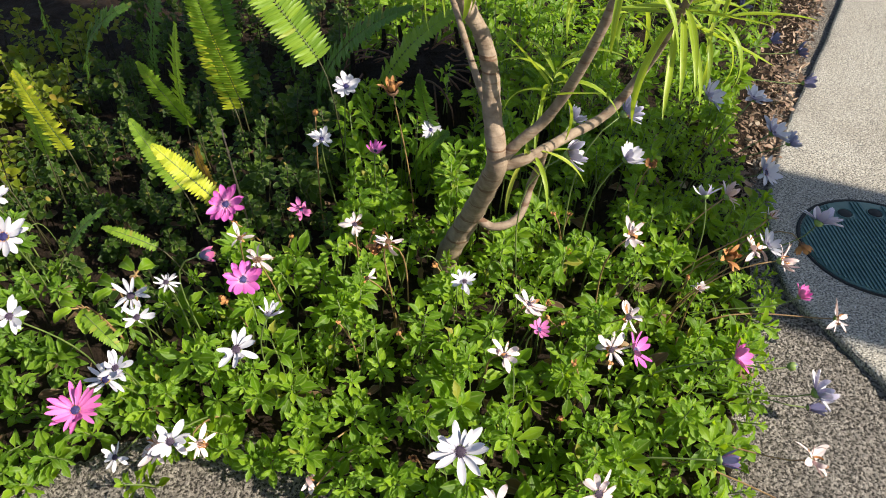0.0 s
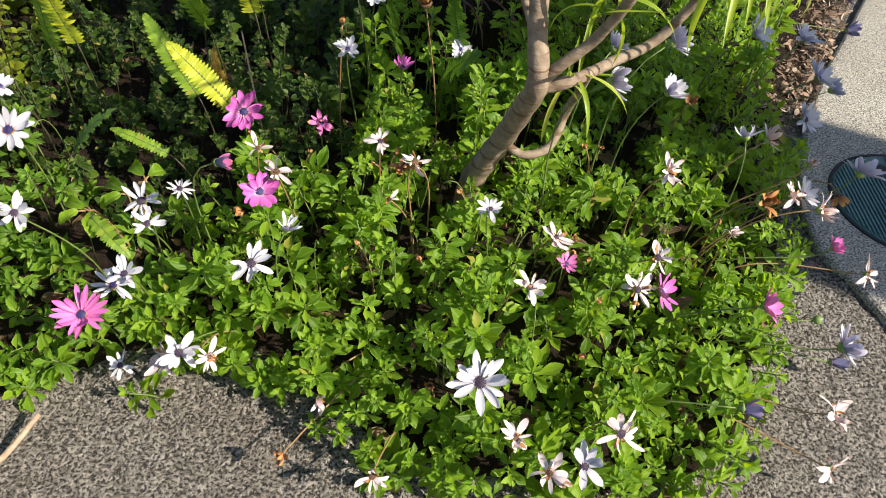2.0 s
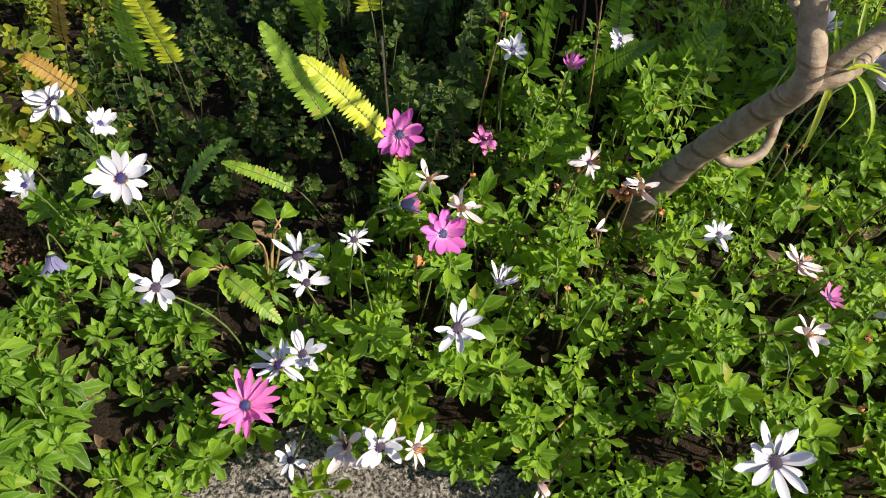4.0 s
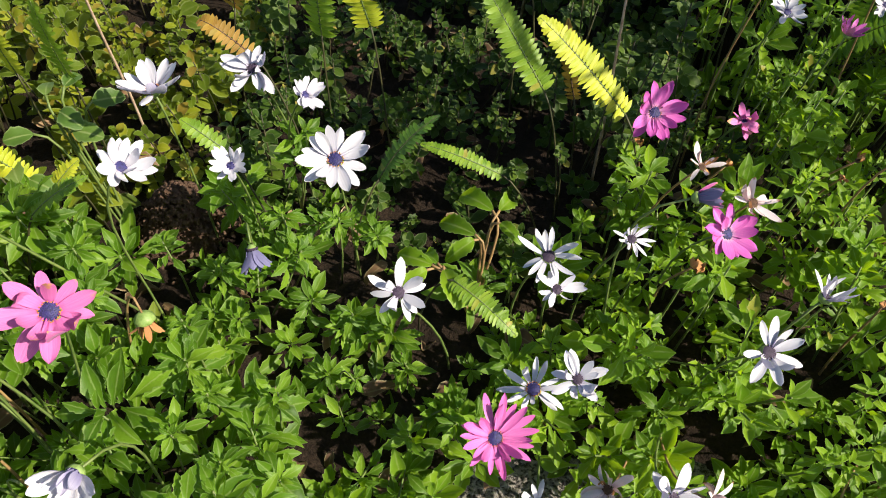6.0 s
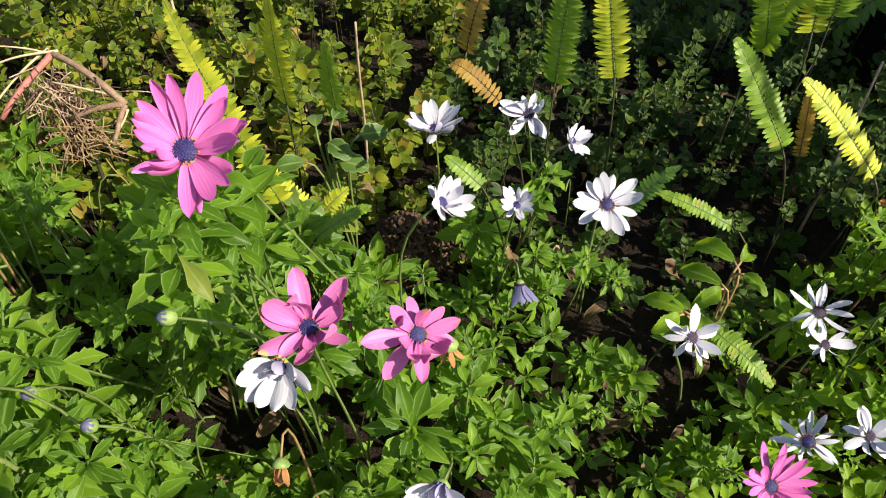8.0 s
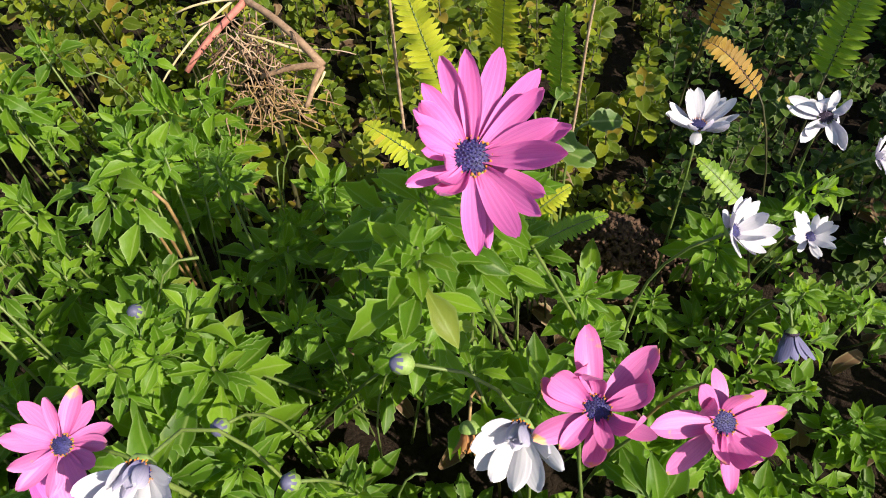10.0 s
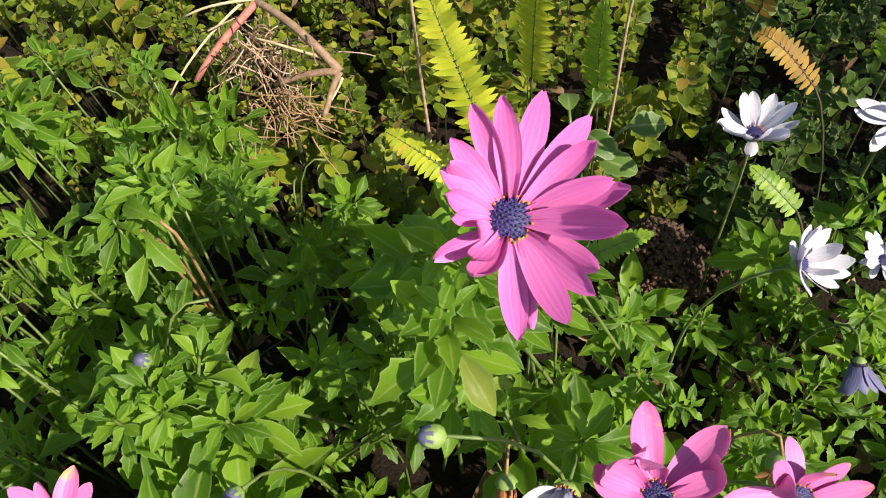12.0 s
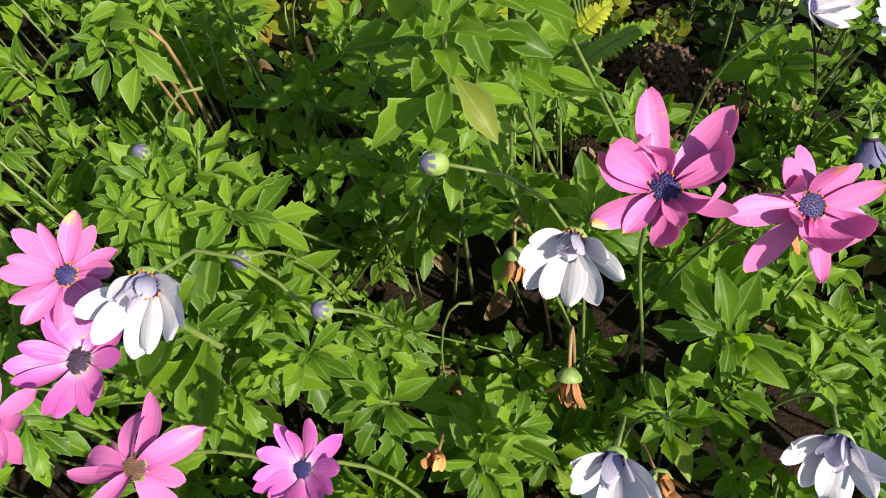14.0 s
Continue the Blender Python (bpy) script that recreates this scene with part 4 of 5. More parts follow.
# white group
daisy("white", -0.475, 0.645, 0.195, 0.12, -0.50, 0.85, 0.054, 11, 8, width=0.44, root=(0.0, 0.03))
daisy("white", -0.541, 0.623, 0.208, 0.05, -0.50, 0.85, 0.032, 13, 24)
daisy("white", -0.501, 0.698, 0.210, 0.55, -0.35, 0.75, 0.035, 15, 34)
daisy("white", -0.537, 0.702, 0.230, -0.05, -0.45, 0.80, 0.044, 12, 10, "dark", mess=2.0, width=0.44, state="wilting")
daisy("white", -0.607, 0.688, 0.222, -0.05, -0.12, 0.98, 0.050, 12, 26, width=0.44)
daisy("white", -0.588, 0.580, 0.246, 0.65, -0.15, 0.70, 0.042, 14, 38)
daisy("white", -0.425, 0.535, 0.186, 0.25, -0.50, 0.80, 0.042, 8, 8, "dark", mess=1.5, width=0.42, root=(0.03, 0.05))
daisy("white", -0.328, 0.585, 0.163, 0.10, -0.45, 0.85, 0.046, 8, 6, "dark", 0.1, 1.7, width=0.28)
daisy("white", -0.322, 0.570, 0.146, 0.15, -0.40, 0.85, 0.038, 9, 8, "dark", 0.1, 1.6, width=0.36)
daisy("white", -0.280, 0.573, 0.194, 0.10, -0.40, 0.90, 0.032, 12, 18, "dark", 0.1, 1.4, width=0.22)
daisy("magenta", -0.210, 0.595, 0.176, 0.35, -0.50, 0.75, 0.044, 14, 10, width=0.44)
daisy("cream", -0.220, 0.644, 0.191, 0.20, -0.40, 0.80, 0.038, 9, 6, "dry", 0.2, 1.8)
daisy("cream", -0.194, 0.609, 0.191, 0.10, -0.50, 0.80, 0.044, 8, 6, "dry", 0.3, 1.8)
daisy("lilac", -0.242, 0.585, 0.219, 0.85, -0.15, 0.30, 0.036, 9, 66, mess=0.6, root=(-0.03, 0.02))
daisy("brown", -0.230, 0.581, 0.159, 0.1, -0.4, 0.8, 0.026, 12, 18, "dry", 0, 2)
daisy("white", -0.170, 0.532, 0.189, 0.45, 0.10, 0.85, 0.038, 11, 44, "dark", 0.1, 1.2, width=0.26)
daisy("white", -0.202, 0.509, 0.164, 0.20, -0.45, 0.80, 0.046, 7, 6, "dark", 0.1, 1.3, width=0.40)
daisy("white", -0.317, 0.494, 0.156, 0.10, -0.50, 0.85, 0.037, 8, 6, "dark", 0.05, 1.5, width=0.46)
daisy("white", -0.340, 0.506, 0.124, -0.15, -0.35, 0.85, 0.046, 10, 10, "blue", 0.05, 1.7, width=0.26, state="with thin shrivelled petals")
daisy("pink", -0.365, 0.478, 0.111, 0.15, -0.50, 0.85, 0.058, 24, 10, mess=1.0, width=0.21, root=(0.0, 0.04))
daisy("white", -0.261, 0.440, 0.112, 0.20, -0.65, 0.55, 0.044, 10, 14, "dark", 0.05, 1.5, root=(0.03, 0.09))
daisy("cream", -0.235, 0.442, 0.105, 0.75, -0.45, 0.40, 0.040, 11, 30, "dry", 0, 1.2, root=(0.0, 0.09))
daisy("white", -0.335, 0.458, 0.058, -0.10, -0.60, 0.70, 0.034, 10, 4, "dark", 0.25, 1.5, width=0.36, root=(0.01, 0.07))
daisy("cream", -0.290, 0.462, 0.072, -0.5, -0.55, 0.5, 0.050, 11, 26, "dry", 0, 1.4, root=(0.04, 0.07))
daisy("cream", -0.135, 0.434, 0.055, 0.35, -0.70, 0.30, 0.038, 8, 30, "dry", 0.35, 1.6, root=(0.05, 0.08))
daisy("brown", -0.164, 0.380, 0.042, -0.2, -0.6, 0.4, 0.028, 11, 30, "dry", 0, 2, root=(0.08, 0.11))
# round the sapling
daisy("magenta", -0.245, 0.696, 0.197, 0.20, -0.60, 0.72, 0.050, 15, 12, root=(-0.01, 0.02))
daisy("pale", -0.166, 0.718, 0.171, 0.25, -0.50, 0.75, 0.034, 12, 18, mess=1.5)
daisy("white", -0.140, 0.769, 0.236, 0.15, -0.40, 0.80, 0.034, 11, 14, mess=1.5)
daisy("brown", -0.148, 0.792, 0.255, 0.1, -0.2, 0.9, 0.020, 10, 50, "dry")
daisy("white", -0.114, 0.832, 0.270, 0.15, -0.55, 0.75, 0.040, 10, 8, mess=1.1)
daisy("magenta", -0.080, 0.781, 0.210, 0.10, -0.15, 0.95, 0.034, 14, 40, width=0.26)
daisy("white", -0.013, 0.859, 0.190, 0.15, -0.55, 0.70, 0.030, 10, 10)
daisy("drybud", -0.057, 0.804, 0.280, -0.1, -0.2, 0.9, 0.014, root=(0.02, 0.03))
daisy("cream", -0.091, 0.627, 0.223, 0.10, -0.50, 0.80, 0.036, 10, 10, "dark", 0.1, 1.6)
daisy("cream", -0.081, 0.606, 0.165, -0.3, -0.40, 0.70, 0.032, 8, 20, "dry", 0.45, 1.6)
daisy("cream", -0.055, 0.600, 0.222, 0.25, -0.50, 0.70, 0.042, 9, 4, "dry", 0.1, 2.0)
daisy("brown", -0.066, 0.604, 0.212, -0.4, -0.5, 0.3, 0.034, 9, 10, "dry", 0, 2.2)
daisy("white", 0.023, 0.598, 0.167, 0.10, -0.35, 0.85, 0.033, 12, 24, "dark", 0.05, 1.4, width=0.36)
daisy("cream", 0.091, 0.577, 0.153, 0.30, -0.35, 0.80, 0.038, 10, 14, "dark", 0.1, 1.4)
daisy("lilac", 0.097, 0.536, 0.159, 0.35, -0.35, 0.80, 0.027, 11, 30)
daisy("cream", 0.058, 0.491, 0.173, 0.30, -0.55, 0.70, 0.040, 9, 14, "dark", 0.15, 1.4)
daisy("white", 0.014, 0.406, 0.142, 0.05, -0.50, 0.85, 0.056, 12, 8, "dark", 0.05, 1.6, width=0.36, root=(0.02, 0.05))
daisy("cream", 0.197, 0.569, 0.140, 0.15, -0.55, 0.80, 0.046, 9, 6, "dark", 0.1, 1.4)
daisy("cream", 0.178, 0.545, 0.116, 0.10, -0.55, 0.80, 0.048, 9, 6, "dark", 0.1, 1.4)
daisy("magenta", 0.205, 0.546, 0.112, 0.60, -0.30, 0.60, 0.044, 9, 22, width=0.40)
daisy("pink", 0.306, 0.531, 0.118, 0.70, -0.25, 0.55, 0.044, 13, 26, width=0.46, root=(-0.10, 0.02))
daisy("white", 0.395, 0.512, 0.082, 0.78, -0.10, 0.55, 0.052, 10, 26, "dark", 0.1, 1.1, width=0.44, root=(-0.13, 0.03))
daisy("pink", 0.421, 0.642, 0.095, 0.55, 0.0, 0.8, 0.034, 13, 42, root=(-0.12, 0.02))
daisy("cream", 0.470, 0.630, 0.068, 0.55, -0.4, 0.40, 0.050, 6, 10, "dry", 0.05, 1.6, width=0.36, root=(-0.16, 0.02))
daisy("cream", 0.366, 0.439, 0.071, 0.75, -0.15, 0.50, 0.050, 9, 22, "dry", 0.1, 1.3, root=(-0.13, 0.05))
daisy("cream", 0.358, 0.394, 0.045, 0.60, -0.55, 0.30, 0.046, 9, 16, "dry", 0.1, 1.6, root=(-0.14, 0.07))
daisy("cream", 0.042, 0.350, 0.150, 0.3, -0.40, 0.75, 0.036, 9, 30, "dry", 0.05, 1.2, root=(0.02, 0.06))
daisy("cream", 0.129, 0.360, 0.148, 0.25, -0.65, 0.60, 0.050, 8, 14, "dark", 0.1, 1.5, root=(0.0, 0.06))
daisy("white", 0.103, 0.345, 0.118, 0.1, -0.5, 0.8, 0.042, 9, 10, "dark", 0.15, 1.5, root=(0.0, 0.06))
daisy("cream", 0.073, 0.336, 0.120, -0.2, -0.4, 0.8, 0.042, 9, 20, "dry", 0.15, 1.5, root=(0.01, 0.07))
daisy("brown", -0.029, 0.420, 0.110, 0.1, -0.4, 0.7, 0.020, 11, 30, "dry")
daisy("cream", -0.075, 0.352, 0.065, 0.1, -0.6, 0.7, 0.040, 9, 12, "dry", 0.1, 1.5, root=(0.03, 0.09))
daisy("lilac", 0.262, 0.421, 0.100, 0.90, -0.1, 0.10, 0.040, 9, 70, mess=0.5, root=(-0.12, 0.03))
# over the path's edge, partly in shade
daisy("cream", 0.197, 0.614, 0.216, 0.45, -0.25, 0.75, 0.050, 9, 20, "dry", 0.05, 1.4)
daisy("white", 0.210, 0.723, 0.236, 0.55, -0.15, 0.75, 0.044, 12, 42, mess=0.8)
daisy("white", 0.205, 0.745, 0.282, 0.85, 0.25, 0.45, 0.046, 11, 42, mess=0.8)
daisy("white", 0.130, 0.660, 0.285, 0.85, 0.10, 0.30, 0.048, 11, 36, mess=0.9)
daisy("white", 0.160, 0.800, 0.240, 0.60, 0.45, 0.60, 0.042, 10, 40)
daisy("white", 0.307, 0.715, 0.190, -0.10, 0.55, 0.80, 0.040, 9, 36, mess=1.2, width=0.28)
daisy("cream", 0.344, 0.735, 0.172, 0.75, 0.20, 0.45, 0.048, 10, 30, "dry", 0, 1.2)
daisy("cream", 0.398, 0.723, 0.150, 0.6, 0.35, 0.65, 0.036, 12, 44, "dry", 0, 1.3, width=0.2, root=(-0.10, 0.0))
daisy("white", 0.394, 0.700, 0.125, 0.5, -0.2, 0.7, 0.042, 10, 24, root=(-0.10, 0.02))
daisy("cream", 0.346, 0.640, 0.172, 0.20, -0.25, 0.85, 0.048, 9, 16, "dry", 0, 1.6, root=(-0.07, 0.02))
daisy("cream", 0.372, 0.628, 0.165, 0.90, -0.15, 0.25, 0.046, 11, 44, "dry", 0, 0.9, root=(-0.10, 0.02))
daisy("white", 0.455, 0.715, 0.148, 0.55, 0.40, 0.65, 0.052, 10, 28, "dark", 0.05, 1.1, root=(-0.11, 0.02))
daisy("brown", 0.440, 0.706, 0.118, 0.2, -0.5, -0.4, 0.036, 9, 20, "dry", root=(-0.10, 0.03))
daisy("white", 0.448, 0.875, 0.172, 0.50, -0.20, 0.70, 0.050, 12, 24, root=(-0.09, 0.02))
daisy("white", 0.500, 0.920, 0.125, 0.80, 0.10, 0.45, 0.042, 10, 40, root=(-0.12, 0.02))
daisy("white", 0.446, 0.855, 0.120, 0.45, -0.45, 0.60, 0.048, 11, 20, root=(-0.08, 0.03))
daisy("white", 0.402, 0.865, 0.230, 0.30, -0.10, 0.85, 0.044, 10, 28, root=(-0.06, 0.02))
daisy("white", 0.352, 0.885, 0.222, 0.60, -0.30, 0.65, 0.050, 11, 18)
daisy("violet", 0.585, 1.240, 0.125, 0.75, 0.1, 0.35, 0.042, 9, 55, "dark", root=(-0.14, 0.02), mess=0.6)
daisy("violet", 0.655, 1.270, 0.090, 0.80, 0.0, 0.20, 0.046, 9, 50, "dark", root=(-0.16, 0.02), mess=0.6)
daisy("violet", 0.650, 1.205, 0.062, 0.95, 0.1, 0.05, 0.050, 9, 68, "dark", root=(-0.20, 0.0), mess=0.5)
daisy("violet", 0.555, 1.330, 0.150, 0.60, 0.2, 0.60, 0.044, 9, 45, "dark", root=(-0.10, 0.02), mess=0.6)
daisy("violet", 0.408, 0.528, 0.034, 0.95, -0.05, 0.02, 0.040, 8, 76, "dark", root=(-0.15, 0.04), mess=0.4)
daisy("bud", 0.400, 0.572, 0.052, 0.9, 0.1, 0.2, 0.010, root=(-0.12, 0.02))
daisy("drybud", 0.311, 0.629, 0.172, 0.2, -0.5, 0.5, 0.016)
daisy("cream", 0.278, 0.600, 0.150, 0.1, -0.2, 0.9, 0.024, 9, 44, "dry")
daisy("brown", 0.255, 0.770, 0.195, 0.1, -0.4, 0.9, 0.026, 9, 4, "dry", 0, 1.5)

for i in range(18):
    sx, sy = frng.uniform(-0.26, 0.30), frng.uniform(0.44, 0.76)
    if bed_depth(sx, sy) > 0.03:
        daisy("brown", sx, sy, canopy(sx, sy) + frng.uniform(0.0, 0.02), frng.uniform(-0.4, 0.4), frng.uniform(-0.7, 0), 0.8, frng.uniform(0.014, 0.02), 9, 40, "dry", 0.1, 1.6)


# ---- ferns ----
def pinna_set(material):
    return leaf_meshes(PINNA, material, "leaflet")


PINNAE = {"green": (pinna_set(FERN), "yellow-green"), "gold": (pinna_set(FERN_GOLD), "golden yellow"), "dark": (pinna_set(FERN_DARK), "dark green"), "rust": (pinna_set(FERN_RUST), "rust-brown dried")}
RACHIS = {"green": STEM, "gold": STEM, "dark": STEM_SHADED, "rust": DRY}


def fern(look, base, tip, half, normal, arch=0.12, pitch=0.0055, taper=0.35):
    """A sword-fern frond from its wide end to its tip; its stalk goes on down into the soil."""
    pitch *= 0.66
    base, tip, normal = Vector(base), Vector(tip), (Vector(normal).normalized() + Vector((-0.50, 0.05, 0.50))).normalized()
    run = tip - base
    mids = curve_points(base, base + run * 0.33 + normal * run.length * arch, base + run * 0.7 + normal * run.length * arch, tip, 12)
    foot = base - run.normalized() * 0.04
    foot = Vector((foot.x, foot.y, max(0, soil_z(foot.x, foot.y)) - 0.004))
    frond = thing("fern_frond", foot, PINNAE[look][1] + " sword fern frond rising from the creeping plants", "fern", "fern fronds")
    stalk = curve_points(foot, foot + UP * (base.z - foot.z) * 0.5, base - run * 0.15, base, 5)
    part("stalk", tube_mesh("stalk", [p - foot for p in stalk], [0.0009] * len(stalk), STEM_SHADED, 5), frond)
    part("midrib", tube_mesh("midrib", [p - foot for p in mids], [0.0008 - 0.0005 * i / 12 for i in range(13)], RACHIS[look], 5), frond)
    count = max(8, int(run.length / pitch))
    for i in range(count):
        t = (i + 0.5) / count
        k = min(11, int(t * 12))
        at = mids[k].lerp(mids[k + 1], t * 12 - k)
        way = (mids[k + 1] - mids[k]).normalized()
        face = (normal - way * normal.dot(way)).normalized()
        side = way.cross(face)
        size = half * (1 - (t - taper) ** 2 * 1.9 if t > taper else 1 - (taper - t) * 0.5) * frng.uniform(0.92, 1.05)
        for s in (-1, 1):
            out = (side * s + way * (0.12 + 0.4 * t * t) + face * frng.uniform(0.04, 0.12)).normalized()
            f2 = (face + side * s * -0.15 + way * frng.uniform(-0.05, 0.03)).normalized()
            x = out.cross(f2).normalized()
            m = Matrix((x, out, x.cross(out))).transposed().to_4x4()
            part("leaflet", PINNAE[look][0][frng.randrange(3)], frond, Matrix.Translation(at - foot) @ m @ Matrix.Diagonal((run.length / count * 1.3, *(max(size, half * 0.22),) * 2, 1)))
    return frond


fern("green", (-0.155, 0.90, 0.27), (-0.265, 0.97, 0.40), 0.030, (0.35, -0.75, 0.55), 0.08, 0.0065)
fern("green", (-0.265, 0.895, 0.22), (-0.285, 0.86, 0.42), 0.024, (0.30, -0.85, 0.25), 0.05)
fern("gold", (-0.275, 0.90, 0.20), (-0.30, 0.90, 0.34), 0.019, (0.3, -0.85, 0.3), 0.06)
fern("green", (-0.330, 0.865, 0.20), (-0.305, 0.845, 0.345), 0.020, (-0.25, -0.85, 0.35), 0.06)
fern("green", (-0.325, 0.862, 0.20), (-0.355, 0.83, 0.305), 0.015, (0.2, -0.85, 0.4), 0.06)
fern("gold", (-0.463, 0.805, 0.20), (-0.485, 0.80, 0.31), 0.016, (0.2, -0.8, 0.5), 0.05)
fern("gold", (-0.259, 0.722, 0.175), (-0.330, 0.745, 0.245), 0.0150, (0.05, -0.5, 0.85), 0.10, 0.0055)
fern("green", (-0.318, 0.765, 0.165), (-0.372, 0.80, 0.245), 0.0145, (0.1, -0.6, 0.75), 0.08, 0.006)
fern("dark", (-0.454, 0.705, 0.12), (-0.405, 0.738, 0.16), 0.012, (-0.35, -0.45, 0.8), 0.12, 0.005)
fern("green", (-0.352, 0.722, 0.11), (-0.420, 0.738, 0.13), 0.009, (0.0, -0.5, 0.85), 0.10, 0.005)
fern("gold", (-0.728, 0.655, 0.165), (-0.800, 0.70, 0.31), 0.0165, (0.0, -0.75, 0.55), 0.06, 0.0055)
fern("gold", (-0.745, 0.752, 0.19), (-0.735, 0.73, 0.30), 0.014, (0.3, -0.85, 0.3), 0.04)
fern("green", (-0.699, 0.748, 0.18), (-0.700, 0.742, 0.26), 0.013, (0.1, -0.85, 0.4), 0.05)
fern("green", (-0.735, 0.645, 0.145), (-0.695, 0.640, 0.165), 0.011, (0.0, -0.45, 0.9), 0.1, 0.0042)
fern("green", (-0.690, 0.618, 0.165), (-0.650, 0.636, 0.185), 0.010, (0.0, -0.45, 0.9), 0.1, 0.0042)
fern("gold", (-0.760, 0.668, 0.16), (-0.830, 0.690, 0.18), 0.014, (0.1, -0.5, 0.85), 0.1, 0.006)
fern("green", (-0.512, 0.838, 0.17), (-0.505, 0.845, 0.30), 0.019, (0.1, -0.85, 0.4), 0.05)
fern("rust", (-0.562, 0.795, 0.175), (-0.607, 0.806, 0.205), 0.011, (0.1, -0.5, 0.8), 0.3, 0.005)
fern("rust", (-0.600, 0.885, 0.17), (-0.575, 0.90, 0.25), 0.014, (0.2, -0.8, 0.4), 0.2, 0.006)
fern("rust", (-0.285, 0.80, 0.13), (-0.300, 0.80, 0.21), 0.008, (0.1, -0.9, 0.3), 0.2, 0.006)
fern("green", (-0.392, 0.594, 0.125), (-0.347, 0.560, 0.105), 0.0105, (0.3, -0.3, 0.7), 0.15, 0.0042)
fern("gold", (-0.715, 0.668, 0.150), (-0.757, 0.680, 0.180), 0.012, (0.2, -0.6, 0.6), 0.1, 0.0045)
fern("gold", (-0.704, 0.662, 0.140), (-0.678, 0.676, 0.165), 0.010, (0.3, -0.6, 0.6), 0.1, 0.0045)
fern("green", (-0.570, 0.690, 0.165), (-0.600, 0.700, 0.185), 0.009, (0.0, -0.4, 0.9), 0.1, 0.005)
for i in range(4):
    bx = -0.08 + 0.042 * i
    fern("dark", (bx, 0.90 + frng.uniform(-0.03, 0.03), 0.10), (bx + frng.uniform(-0.05, 0.05), 0.86 + frng.uniform(-0.04, 0.02), frng.uniform(0.20, 0.34)), 0.018, (0.1, -0.8, 0.5), 0.15, 0.008)
for i in range(10):
    bx, by = -0.10 - 0.08 * i + frng.uniform(-0.03, 0.03), 0.95 + frng.uniform(0.0, 0.35)
    a = frng.uniform(-2.4, 2.4)
    fern("dark" if i % 4 else "green", (bx, by, 0.12), (bx + 0.16 * math.sin(a), by + frng.uniform(-0.10, 0.08), frng.uniform(0.22, 0.42)), frng.uniform(0.018, 0.028), (-0.4 * math.sin(a), -0.7, 0.6), 0.18, 0.010)


